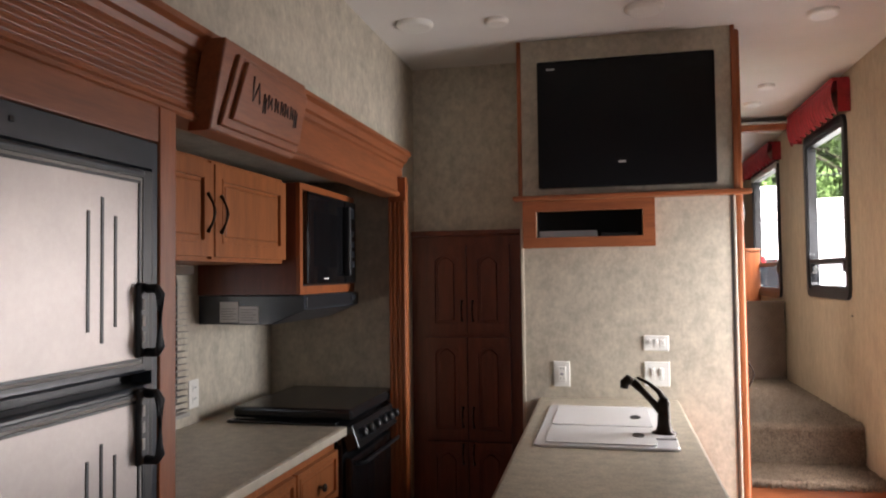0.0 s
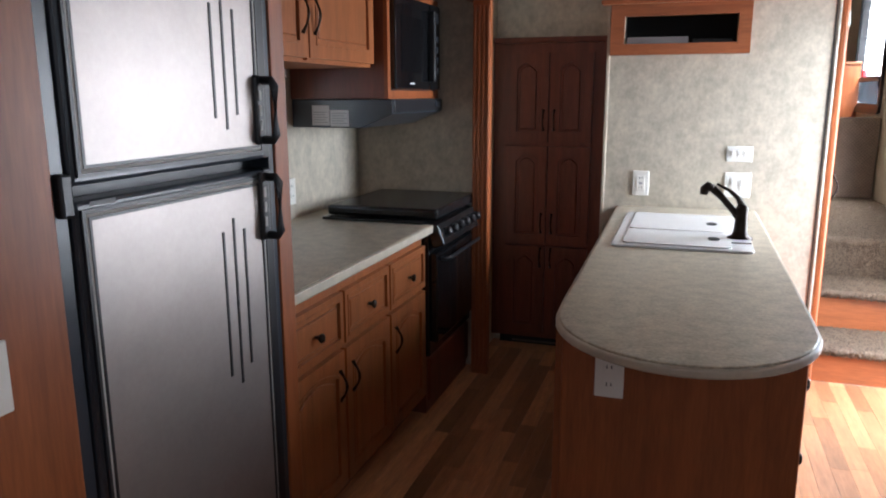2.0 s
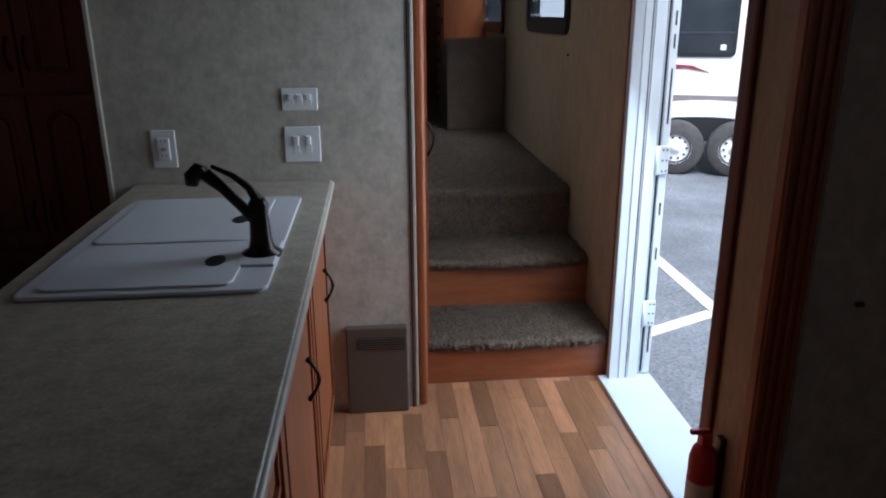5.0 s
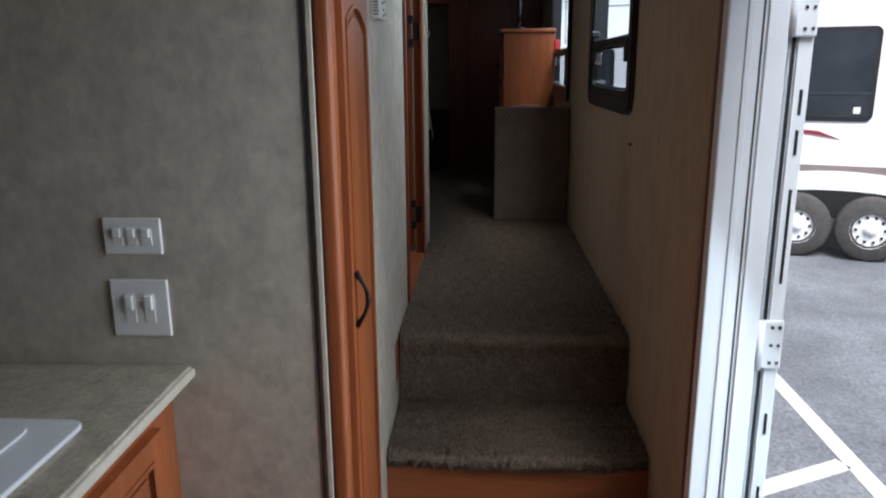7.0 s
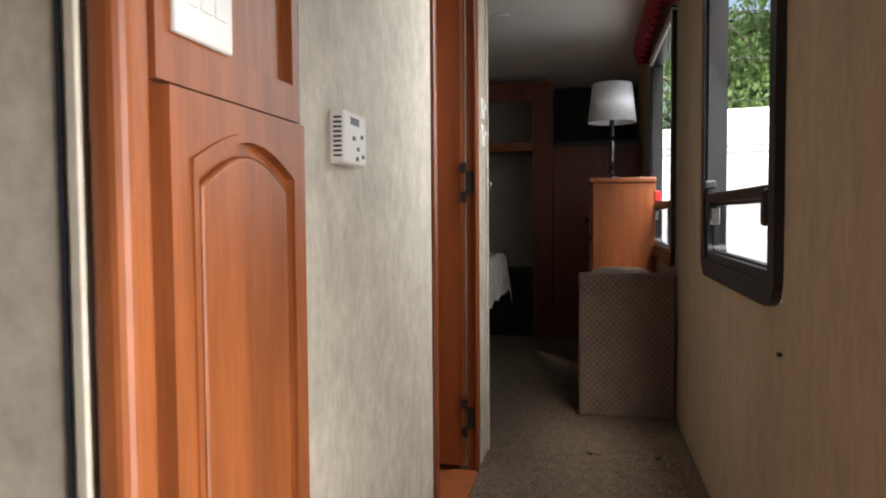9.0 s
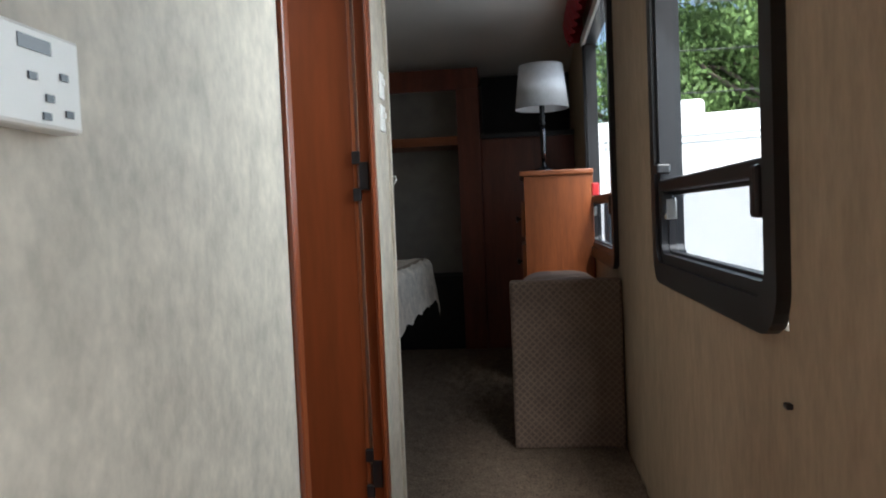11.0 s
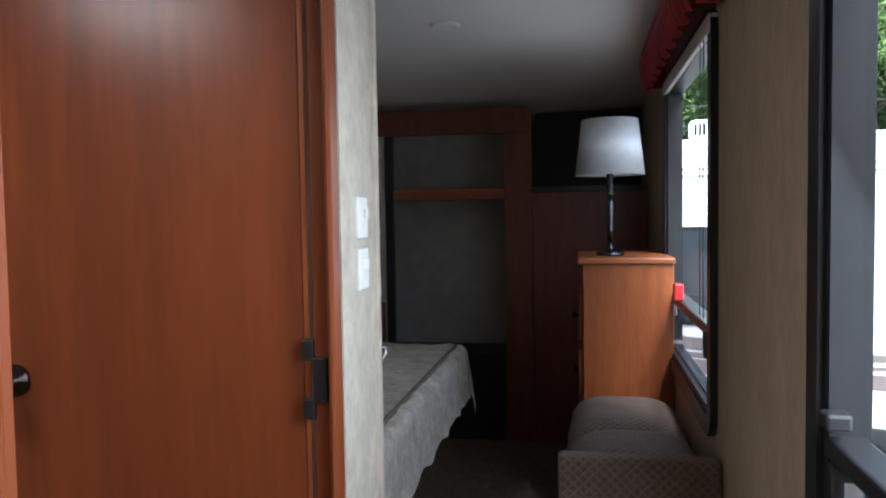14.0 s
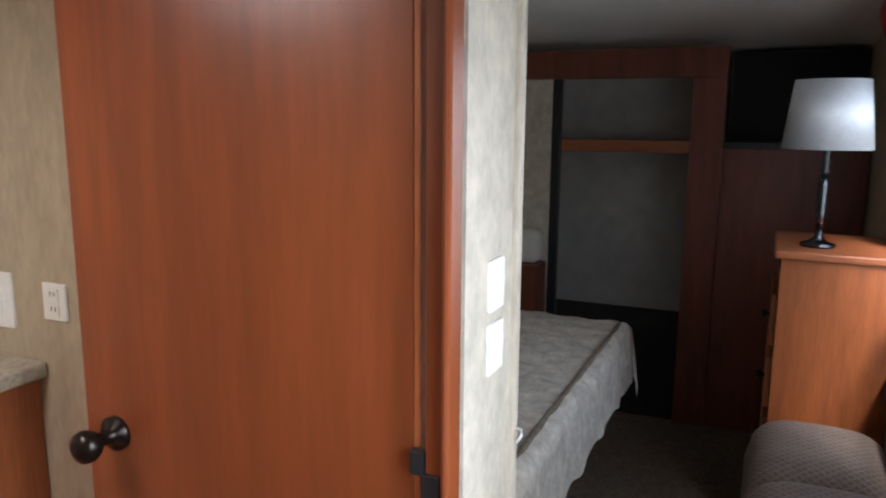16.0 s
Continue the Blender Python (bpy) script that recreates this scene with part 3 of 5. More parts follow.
for z in (0.12, 0.52, 0.70, 1.05, 1.32, 1.40, 1.62):
    part("slot", box(0.028, 0.034, -0.0075, -0.005, z, z + (0.20 if z in (0.12, 1.05, 1.62) else 0.05), turn=OPEN), DARK, door)
for z in (0.24, 0.86, 1.55):
    h = part("hinge", box(-0.05, 0.046, -0.016, -0.007, z, z + 0.11, 0.004, turn=OPEN), ALU, door, "white strap hinge")
    part("barrel", tube([OPEN @ Vector((-0.004, -0.02, z)), OPEN @ Vector((-0.004, -0.02, z + 0.11))], 0.009, 10), ALU, h)
    for dz in (0.015, 0.055, 0.095):
        for dx in (-0.04, 0.022, 0.037):
            part("screw", box(dx - 0.003, dx + 0.003, -0.018, -0.0155, z + dz - 0.003, z + dz + 0.003, turn=OPEN), SLATE, h)


def fluted(name, x0, x1, y0, y1, z0, z1, label, axis):
    """A fluted pilaster with cap."""
    t = thing(name, (x0 + x1) / 2, (y0 + y1) / 2, z0, label, "trim", kind="structure")
    part("board", box(x0, x1, y0, y1, z0, z1, 0.004), WOOD, t)
    n = 4
    for i in range(n):
        if axis == "y":
            a = x0 + (x1 - x0) * (i + 0.18) / n
            part("reed", box(a, a + (x1 - x0) * 0.64 / n, y0 - 0.008, y0 + 0.004, z0 + 0.05, z1 - 0.12, 0.004), WOOD, t)
        else:
            a = y0 + (y1 - y0) * (i + 0.18) / n
            s = (x1 - 0.004, x1 + 0.008) if axis == "x+" else (x0 - 0.008, x0 + 0.004)
            part("reed", box(s[0], s[1], a, a + (y1 - y0) * 0.64 / n, z0 + 0.05, z1 - 0.12, 0.004), WOOD, t)
    return t


fluted("column_slide_right", 2.385, 2.475, 2.615, 2.64, 0.0, 2.04, "fluted cherry wood column at the seating slide", "y")
part_side = struct("column_return", box(2.425, 2.45, 2.64, 2.72, 0.0, 2.04, 0.004), WOOD, "cherry wood return of the slide column")
fluted("column_slide_left", 0.002, 0.092, 3.385, 3.43, 0.0, 2.0, "fluted cherry wood column at the kitchen slide", "y")
struct("column_left_return", box(0.0, 0.06, 3.43, 3.52, 0.0, 2.0, 0.004), WOOD, "cherry wood return beside the pantry")

# fire extinguisher on the strip beside the door
e = thing("fire_extinguisher", 2.40, 2.80, 0.08, "small red fire extinguisher with white label on bracket", "fire extinguisher")
part("bottle", lathe(2.395, 2.84, [(0.0, 0.06), (0.034, 0.06), (0.038, 0.075), (0.038, 0.27), (0.03, 0.30), (0.014, 0.315), (0.0, 0.315)]), EXTRED, e)
part("label_band", lathe(2.395, 2.84, [(0.0385, 0.11), (0.0388, 0.112), (0.0388, 0.20), (0.0385, 0.202)]), PAPER, e, "white printed label")
part("valve", box(2.38, 2.41, 2.825, 2.855, 0.31, 0.345, 0.005), EXTRED, e)
part("lever", box(2.35, 2.405, 2.833, 2.847, 0.345, 0.36, 0.004), EXTRED, e)
part("bracket", box(2.433, 2.452, 2.825, 2.855, 0.05, 0.33, 0.003), BLACK, e, "black wall bracket")


# ---- kitchen: cabinet fronts ----
def door_front(name, parent, plane, a0, a1, z0, z1, at, out, arched=False, material=None, panel=None, label="", stile=0.055):
    """A frame-and-panel front; plane "x" faces +x at x=at, "y" faces -y at y=at."""
    material = material or OAK
    M = YZ if plane == "x" else XZ
    sgn = 1 if plane == "x" else -1
    lo, hi = sorted((at, at + sgn * out))
    fr = stile if (z1 - z0) > 0.25 else 0.028
    if (a1 - a0) < 0.2:
        fr = min(fr, 0.04)
    o = [(a0, z0), (a1, z0), (a1, z1), (a0, z1)]

    def inner(d, arch):
        pts = [(a0 + d, z0 + d), (a1 - d, z0 + d), (a1 - d, z1 - d - (0.03 if arch else 0))]
        if arch:
            for i in range(1, 8):
                u = i / 8
                pts.append((a1 - d - (a1 - a0 - 2 * d) * u, z1 - d - 0.03 + 0.035 * math.sin(3.14159 * u)))
        pts.append((a0 + d, z1 - d - (0.03 if arch else 0)))
        return pts

    base = part(name, prism(o, lo if sgn > 0 else hi - out * 0.6, lo + out * 0.6 if sgn > 0 else hi, 0.0, M), material, parent, label)
    inn = inner(fr, arched)
    outp = [(a0, z0), (a1, z0), (a1, z1)] + ([(a1 - (a1 - a0) * i / 8, z1) for i in range(1, 8)] if arched else []) + [(a0, z1)]
    s0, s1 = (lo + out * 0.6, hi) if sgn > 0 else (lo, hi - out * 0.6)
    part("frame", ring_prism(outp, inn, s0, s1, M), material, base)
    pan = prism(inner(fr + 0.014, arched), s0, s1 - 0.001 if sgn > 0 else s1, 0.006, M) if sgn > 0 else prism(inner(fr + 0.014, arched), s0 + 0.002, s1, 0.006, M)
    part("raised_panel", pan, panel or material, base)
    bead = ring_prism(inner(fr - 0.009, arched), inn, hi - 0.001 if sgn > 0 else lo - 0.003, hi + 0.003 if sgn > 0 else lo + 0.001, M)
    part("bead", bead, material, base)
    return base


def bow_handle(parent, plane, a, z, at, length=0.11):
    """An upright bow handle."""
    pts = []
    for i in range(9):
        u = i / 8
        o = 0.026 * math.sin(3.14159 * u) + 0.002
        pts.append((at + o, a, z + length * (u - 0.5)) if plane == "x" else (a, at - o, z + length * (u - 0.5)))
    return part("handle", tube(pts, 0.005, 8, radii=[0.008, 0.005, 0.004, 0.005, 0.006, 0.005, 0.004, 0.005, 0.008]), BRONZE, parent, "dark bronze bow handle")


def knob_x(parent, x, y, z, s=1):
    prof = [(0.0, 0.0), (0.006, 0.0), (0.006, 0.012), (0.015, 0.018), (0.016, 0.024), (0.011, 0.029), (0.0, 0.03)]
    bm = lathe(0, 0, prof, 16)
    bm.transform(Matrix.Translation((x, y, z)) @ Matrix.Rotation(radians(90 * s), 4, "Y"))
    return part("knob", bm, BRONZE, parent, "dark bronze round knob")


# base cabinet unit, y 1.47 to 2.78
cab = thing("base_cabinet", -0.35, 2.12, 0.0, "honey wood base cabinet with drawers over arched doors", "cabinet")
part("body", box(-0.66, -0.06, 1.475, 2.805, 0.09, 0.86), OAK, cab)
part("toe_kick", box(-0.62, -0.12, 1.48, 2.80, 0.0, 0.09), DARKWOOD, cab)
ys = [1.575, 1.985, 2.39, 2.80]
for a, b in zip(ys, ys[1:]):
    dr = door_front("drawer_front", cab, "x", a + 0.008, b - 0.008, 0.625, 0.81, -0.06, 0.022)
    knob_x(dr, -0.038, (a + b) / 2, 0.712)
    do = door_front("door", cab, "x", a + 0.008, b - 0.008, 0.11, 0.605, -0.06, 0.022, True)
    bow_handle(do, "x", b - 0.05 if a < 1.9 else a + 0.05, 0.49, -0.038)
top = thing("kitchen_worktop", -0.35, 2.1, 0.86, "beige mottled laminate worktop with rounded front edge", "worktop")
part("slab", box(-0.68, -0.018, 1.473, 2.815, 0.862, 0.90, 0.005), LAMINATE, top)
part("front_edge", box(-0.018, -0.006, 1.473, 2.815, 0.864, 0.899, 0.005), EDGE, top, "pale worktop edge band")
part("rear_run", box(-0.68, -0.56, 2.815, 3.50, 0.862, 0.899, 0.003), LAMINATE, top)

# range
rg = thing("gas_range", -0.27, 3.1, 0.0, "black enamel gas range with closed cover and control knobs", "range")
part("body", box(-0.56, -0.03, 2.825, 3.47, 0.28, 0.895, 0.006), STOVE, rg)
part("cooktop_cover", box(-0.54, 0.0, 2.845, 3.475, 0.914, 0.962, 0.014, seg=3), STOVE, rg, "glossy black cooktop cover")
part("cover_front_lip", box(-0.54, -0.05, 2.795, 2.85, 0.9005, 0.914, 0.004), STOVE, rg)
pan_m = Matrix.Translation((0.0, 0, 0.845)) @ Matrix.Rotation(radians(-20), 4, "Y")
cp = part("control_panel", box(-0.03, 0.028, 2.825, 3.47, -0.05, 0.05, 0.008, turn=pan_m), STOVE, rg)
for i in range(6):
    y = 2.91 + 0.095 * i
    bm = lathe(0, 0, [(0, 0), (0.022, 0), (0.02, 0.018), (0.014, 0.024), (0, 0.024)], 18)
    bm.transform(pan_m @ Matrix.Translation((0.028, y, 0)) @ Matrix.Rotation(radians(90), 4, "Y"))
    kb = part("knob", bm, BLACK, cp, "black control knob")
    part("pointer", box(0.052, 0.054, y - 0.002, y + 0.002, 0.004, 0.014, turn=pan_m), INK, kb)
od = part("oven_door", box(-0.03, 0.006, 2.835, 3.46, 0.35, 0.765, 0.008), GLOSS, rg, "black glass oven door")
part("handle", tube([(0.006, 2.885, 0.735), (0.04, 2.885, 0.738), (0.044, 2.92, 0.738), (0.044, 3.37, 0.738), (0.04, 3.41, 0.738), (0.006, 3.41, 0.735)], 0.009, 8), BLACK, od)
fd = thing("drawer_below_range", -0.3, 3.1, 0.0, "dark cherry panel below the range", "panel")
part("panel", box(-0.56, -0.05, 2.825, 3.47, 0.0, 0.275, 0.003), DARKWOOD, fd)
part("drawer_face", box(-0.05, -0.034, 2.84, 3.455, 0.06, 0.265, 0.005), DARKWOOD, fd)

# overhead cabinet
oc = thing("wall_cabinet", -0.46, 2.3, 1.57, "honey wood overhead cabinet with two doors", "cabinet")
part("body", box(-0.68, -0.272, 1.475, 2.772, 1.572, 1.922), OAK, oc)
for a, b, hy in ((1.49, 2.188, 2.155), (2.206, 2.762, 2.24)):
    do = door_front("door", oc, "x", a, b, 1.588, 1.905, -0.272, 0.022, False)
    bow_handle(do, "x", hy, 1.735, -0.25, 0.13)
part("divider_stile", box(-0.27, -0.255, 2.189, 2.205, 1.58, 1.915), OAK, oc)

mc = thing("microwave_cabinet", -0.43, 3.13, 1.442, "cherry cabinet box holding the microwave", "cabinet")
# Near side takes the darker wood colour, far side the lighter one.
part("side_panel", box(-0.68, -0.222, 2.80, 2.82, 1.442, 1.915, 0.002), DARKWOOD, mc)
part("side_panel", box(-0.68, -0.222, 3.442, 3.462, 1.442, 1.915, 0.002), WOOD, mc)
part("bottom", box(-0.68, -0.222, 2.82, 3.442, 1.442, 1.465), WOODH, mc)
part("top", box(-0.68, -0.222, 2.82, 3.442, 1.895, 1.915), WOODH, mc)
part("face_frame", ring_prism([(2.80, 1.442), (3.462, 1.442), (3.462, 1.915), (2.80, 1.915)], [(2.828, 1.478), (3.43, 1.478), (3.43, 1.888), (2.828, 1.888)], -0.222, -0.204, YZ), WOOD, mc)
mw = thing("microwave_oven", -0.4, 3.13, 1.465, "black microwave oven with glass door and handle", "microwave")
part("body", box(-0.62, -0.205, 2.84, 3.415, 1.466, 1.875, 0.004), BLACK, mw)
md = part("door", box(-0.207, -0.180, 2.834, 3.27, 1.484, 1.882, 0.006), GLOSS, mw)
part("window", box(-0.180, -0.178, 2.90, 3.20, 1.56, 1.80), SCREEN, md, "dark mesh window")
part("handle", box(-0.180, -0.145, 3.245, 3.272, 1.52, 1.85, 0.008), BLACK, md, "upright black door handle")
cpn = part("control_panel", box(-0.207, -0.180, 3.276, 3.424, 1.484, 1.882, 0.004), GLOSS, mw)
part("display", box(-0.1805, -0.179, 3.30, 3.40, 1.80, 1.85), SLATE, cpn)
for i in range(4):
    for k in range(3):
        part("button", box(-0.1805, -0.1785, 3.302 + 0.034 * k, 3.328 + 0.034 * k, 1.56 + 0.05 * i, 1.59 + 0.05 * i, 0.001), SLATE, cpn)
part("badge", box(-0.180, -0.1788, 3.0, 3.06, 1.505, 1.513), PAPER, mw)

hd = thing("range_hood", -0.43, 3.13, 1.315, "slate grey range hood with two paper labels", "range hood")
bm = prism([(-0.675, 1.316), (-0.34, 1.316), (-0.185, 1.378), (-0.185, 1.440), (-0.675, 1.440)], 2.80, 3.46, 0.004, XZ)
part("canopy", bm, SLATE, hd)
part("front_strip", box(-0.186, -0.178, 2.81, 3.45, 1.384, 1.436, 0.003), BLACK, hd, "black control strip")
for x0, x1, z0, z1 in ((-0.572, -0.486, 1.326, 1.414), (-0.482, -0.392, 1.322, 1.394)):
    lb = part("paper_label", box(x0, x1, 2.7955, 2.799, z0, z1), PAPER, hd, "white printed label")
    for k in range(5):
        part("print_bar", box(x0 + 0.008, x1 - 0.01 - 0.012 * (k % 2), 2.7945, 2.7952, z0 + 0.012 + 0.011 * k, z0 + 0.016 + 0.011 * k), INK, lb)
part("switch", box(-0.179, -0.172, 3.34, 3.40, 1.40, 1.425, 0.003), SLATE, hd)

# kitchen window with blind
kw = thing("window_6", -0.68, 2.28, 0.98, "black framed kitchen window with raised slats", "window", kind="structure")
part("window_frame", ring_prism(rounded(1.95, 2.61, 0.97, 1.565, 0.07), rounded(1.99, 2.57, 1.01, 1.525, 0.045), -0.685, -0.655, YZ), BLACK, kw)
p = part("pane", box(-0.72, -0.716, 1.96, 2.60, 0.98, 1.56), GLASS, kw)
p.visible_shadow = False
bl = thing("window_blind", -0.64, 2.3, 0.95, "pale slatted blind hanging over kitchen window", "blind")
part("head_rail", box(-0.672, -0.61, 1.98, 2.66, 1.53, 1.567, 0.004), HEATER, bl)
for i in range(21):
    z = 0.985 + 0.026 * i
    part("slat", box(-0.655, -0.628, 2.0, 2.65, z, z + 0.002), CLOSETGREY, bl)
part("bottom_rail", box(-0.66, -0.625, 1.99, 2.655, 0.955, 0.972, 0.003), CLOSETGREY, bl)


# ---- plates ----
def outlet_plate(name, plane, at, a0, a1, z0, z1, label, kind_of):
    """A wall plate with its switches or sockets; plane "x" faces +x, "y" faces -y."""
    def b(o0, o1, p0, p1, q0, q1, bev=0.0):
        return box(at + o0, at + o1, p0, p1, q0, q1, bev) if plane == "x" else box(p0, p1, at - o1, at - o0, q0, q1, bev)
    t = thing(name, at if plane == "x" else (a0 + a1) / 2, (a0 + a1) / 2 if plane == "x" else at, z0, label, "wall plate")
    part("plate", b(-0.001, 0.007, a0, a1, z0, z1, 0.003), WHITEP, t)
    w, h = a1 - a0, z1 - z0
    if kind_of == "socket":
        for k in (0.30, 0.70):
            zc = z0 + h * k
            s = part("socket", b(0.007, 0.010, a0 + w * 0.28, a1 - w * 0.28, zc - 0.014, zc + 0.014, 0.001), WHITEP, t)
            for u in (0.42, 0.58):
                part("slot", b(0.0101, 0.0106, a0 + w * u - 0.0012, a0 + w * u + 0.0012, zc - 0.002, zc + 0.008), DARK, s)
    elif kind_of == "gfci":
        s = part("socket", b(0.007, 0.011, a0 + w * 0.25, a1 - w * 0.25, z0 + h * 0.2, z1 - h * 0.2, 0.002), WHITEP, t)
        part("button", b(0.011, 0.0125, a0 + w * 0.4, a1 - w * 0.4, z0 + h * 0.46, z0 + h * 0.54), INK, s)
        for k in (0.3, 0.68):
            for u in (0.42, 0.58):
                part("slot", b(0.0111, 0.0116, a0 + w * u - 0.0012, a0 + w * u + 0.0012, z0 + h * k, z0 + h * k + 0.009), DARK, s)
    else:
        n = kind_of
        for i in range(n):
            c = a0 + w * (i + 1) / (n + 1)
            s = part("rocker", b(0.006, 0.0085, c - 0.011, c + 0.011, z0 + h * 0.25, z1 - h * 0.25, 0.001), WHITEP, t)
            part("toggle", b(0.008, 0.015, c - 0.008, c + 0.008, z0 + h * 0.48, z1 - h * 0.27, 0.002), WHITEP, s)
    return t


outlet_plate("switch_plate", "y", 3.665, 1.212, 1.330, 1.138, 1.212, "white triple rocker switch plate on wallpaper", 3)
outlet_plate("switch_plate", "y", 3.665, 1.212, 1.332, 0.965, 1.085, "white double switch plate above the sink island", 2)
outlet_plate("outlet_plate", "y", 3.665, 0.775, 0.855, 0.955, 1.081, "white outlet plate on wallpaper above worktop", "gfci")
outlet_plate("outlet_plate", "y", 1.60, 0.850, 0.922, 0.712, 0.826, "white duplex outlet plate on island end", "socket")
outlet_plate("outlet_plate", "x", -0.68, 2.725, 2.80, 0.966, 1.086, "white outlet plate beside kitchen window", "socket")
outlet_plate("switch_plate", "x", 1.689, 3.735, 3.845, 1.705, 1.825, "white triple switch plate on the closet frame", 3)
outlet_plate("switch_plate", "x", 1.69, 5.752, 5.812, 1.88, 1.957, "white switch plate on bedroom wall end", 1)
outlet_plate("switch_plate", "x", 1.69, 5.752, 5.812, 1.785, 1.862, "white switch plate below another one", 1)
outlet_plate("switch_plate", "x", 0.075, 0.55, 0.61, 0.985, 1.10, "white switch plate on refrigerator surround", 1)

th = thing("thermostat", 1.69, 4.2, 1.615, "small white thermostat with dark buttons", "thermostat")
part("case", box(1.688, 1.712, 4.155, 4.265, 1.615, 1.695, 0.004), WHITEP, th)
part("display", box(1.712, 1.7128, 4.185, 4.225, 1.675, 1.686), SLATE, th)
for a, b in ((4.20, 1.655), (4.22, 1.64), (4.24, 1.66), (4.245, 1.63), (4.215, 1.625)):
    part("button", box(1.712, 1.7135, a - 0.005, a + 0.005, b - 0.003, b + 0.003), SLATE, th)
for i in range(9):
    part("vent", box(1.695, 1.708, 4.1542, 4.155, 1.625 + 0.007 * i, 1.628 + 0.007 * i), DARK, th)

# ---- refrigerator ----
fr = thing("refrigerator", -0.3, 1.06, 0.0, "two-door refrigerator with taupe panels and black frame", "refrigerator")
part("body", box(-0.66, 0.02, 0.735, 1.405, 0.02, 1.818, 0.004), BLACK, fr)
part("surround", ring_prism([(0.735, 0.02), (1.405, 0.02), (1.405, 1.818), (0.735, 1.818)], [(0.760, 0.05), (1.385, 0.05), (1.385, 1.758), (0.760, 1.758)], 0.02, 0.07, YZ), SLATE, fr)
part("vent_screw", box(0.070, 0.0725, 0.985, 0.995, 1.785, 1.795, 0.001), DARK, fr)


def ring_yz(y0, y1, z0, z1, w, lo, hi):
    return ring_prism([(y0, z0), (y1, z0), (y1, z1), (y0, z1)], [(y0 + w, z0 + w), (y1 - w, z0 + w), (y1 - w, z1 - w), (y0 + w, z1 - w)], lo, hi, YZ)


def fridge_door(z0, z1, hz, half, upper, label):
    """A slate framed door with double trim lines, an inset panel and a loop handle."""
    dd = part("door", box(0.02, 0.080, 0.766, 1.352, z0, z1, 0.008), SLATE, fr, label)
    part("side_gasket", box(0.02, 0.074, 1.353, 1.384, z0, z1, 0.003), BLACK, dd)
    part("panel_trim", ring_yz(0.776, 1.338, z0 + 0.014, z1 - 0.014, 0.007, 0.078, 0.086), BLACK, dd)
    part("trim_bead", ring_yz(0.7835, 1.3305, z0 + 0.0215, z1 - 0.0215, 0.006, 0.078, 0.0845), CLOSETGREY, dd, "pale inner trim bead")
    part("inner_trim", ring_yz(0.790, 1.324, z0 + 0.028, z1 - 0.028, 0.006, 0.078, 0.0855), BLACK, dd)
    part("panel", box(0.076, 0.083, 0.796, 1.318, z0 + 0.034, z1 - 0.034), FRIDGE, dd, "taupe metallic door panel")
    for y, l0, l1 in ((1.165, 0.10, 0.335), (1.205, 0.075, 0.365), (1.245, 0.105, 0.33)):
        g0, g1 = (z0 + l0, z0 + l1) if upper else (z1 - l1 - 0.12, z1 - l0 - 0.02)
        part("groove", box(0.0828, 0.0848, y - 0.004, y + 0.004, g0, g1, 0.0006), BLACK, dd)
    loop = [(0.082, 1.334, hz - half), (0.118, 1.334, hz - half), (0.126, 1.334, hz - half + 0.012), (0.126, 1.334, hz + half - 0.012), (0.118, 1.334, hz + half), (0.082, 1.334, hz + half)]
    hh = part("handle", tube(loop, 0.010, 8), BLACK, dd, "black loop handle")
    part("handle_base", box(0.079, 0.094, 1.310, 1.344, hz - half - 0.010, hz + half + 0.012, 0.006), BLACK, hh)
    for k in range(3):
        zz = hz + half * 0.5 * (k - 1)
        part("handle_slot", box(0.0935, 0.0952, 1.318, 1.328, zz - half * 0.17, zz + half * 0.17, 0.001), CLOSETGREY, hh)
    return dd


fridge_door(1.312, 1.752, 1.425, 0.068, True, "upper freezer door with taupe panel")
fridge_door(0.06, 1.286, 1.20, 0.070, False, "lower refrigerator door with taupe panel")
part("hinge", box(0.02, 0.086, 0.738, 0.764, 1.262, 1.335, 0.005), BLACK, fr)
part("badge", box(0.0795, 0.081, 0.80, 0.86, 1.2755, 1.2835), INK, fr, "small silver badge")
fs = thing("refrigerator_surround", -0.3, 1.06, 0.0, "cherry wood surround around the refrigerator", "surround", kind="structure")
part("stile", box(-0.66, 0.075, 1.408, 1.472, 0.0, 1.905, 0.003), WOOD, fs)
part("stile", box(-0.66, 0.075, 0.44, 0.732, 0.0, 1.905, 0.003), WOOD, fs)
part("top_rail", box(-0.66, 0.072, 0.732, 1.408, 1.822, 1.905, 0.003), WOODH, fs)
struct("panel_slide_far", box(-0.66, 0.06, -3.0, 0.438, 0.0, 1.905), WOOD, "cherry wood panels along the kitchen slide")

# ---- fascia over the kitchen slide ----
fa = thing("slide_fascia", 0.03, 1.5, 1.905, "carved cherry wood fascia over the kitchen slide", "fascia", kind="structure")
prof = [(-0.03, 1.906), (0.058, 1.906), (0.064, 1.912), (0.064, 1.922), (0.052, 1.934), (0.05, 2.055), (0.058, 2.062), (0.062, 2.078), (0.075, 2.083), (0.085, 2.108), (0.10, 2.116), (0.10, 2.132), (-0.03, 2.132)]
part("board", prism(prof, -3.0, 3.47, 0.0, XZ), WOODH, fa)
for i in range(7):
    z = 1.945 + 0.0155 * i
    part("reed", box(0.048, 0.056, -2.9, 1.70, z, z + 0.009, 0.003), WOODH, fa)
plq = thing("carved_plaque", 0.1, 1.95, 1.905, "raised cherry wood plaque with dark script lettering", "plaque")
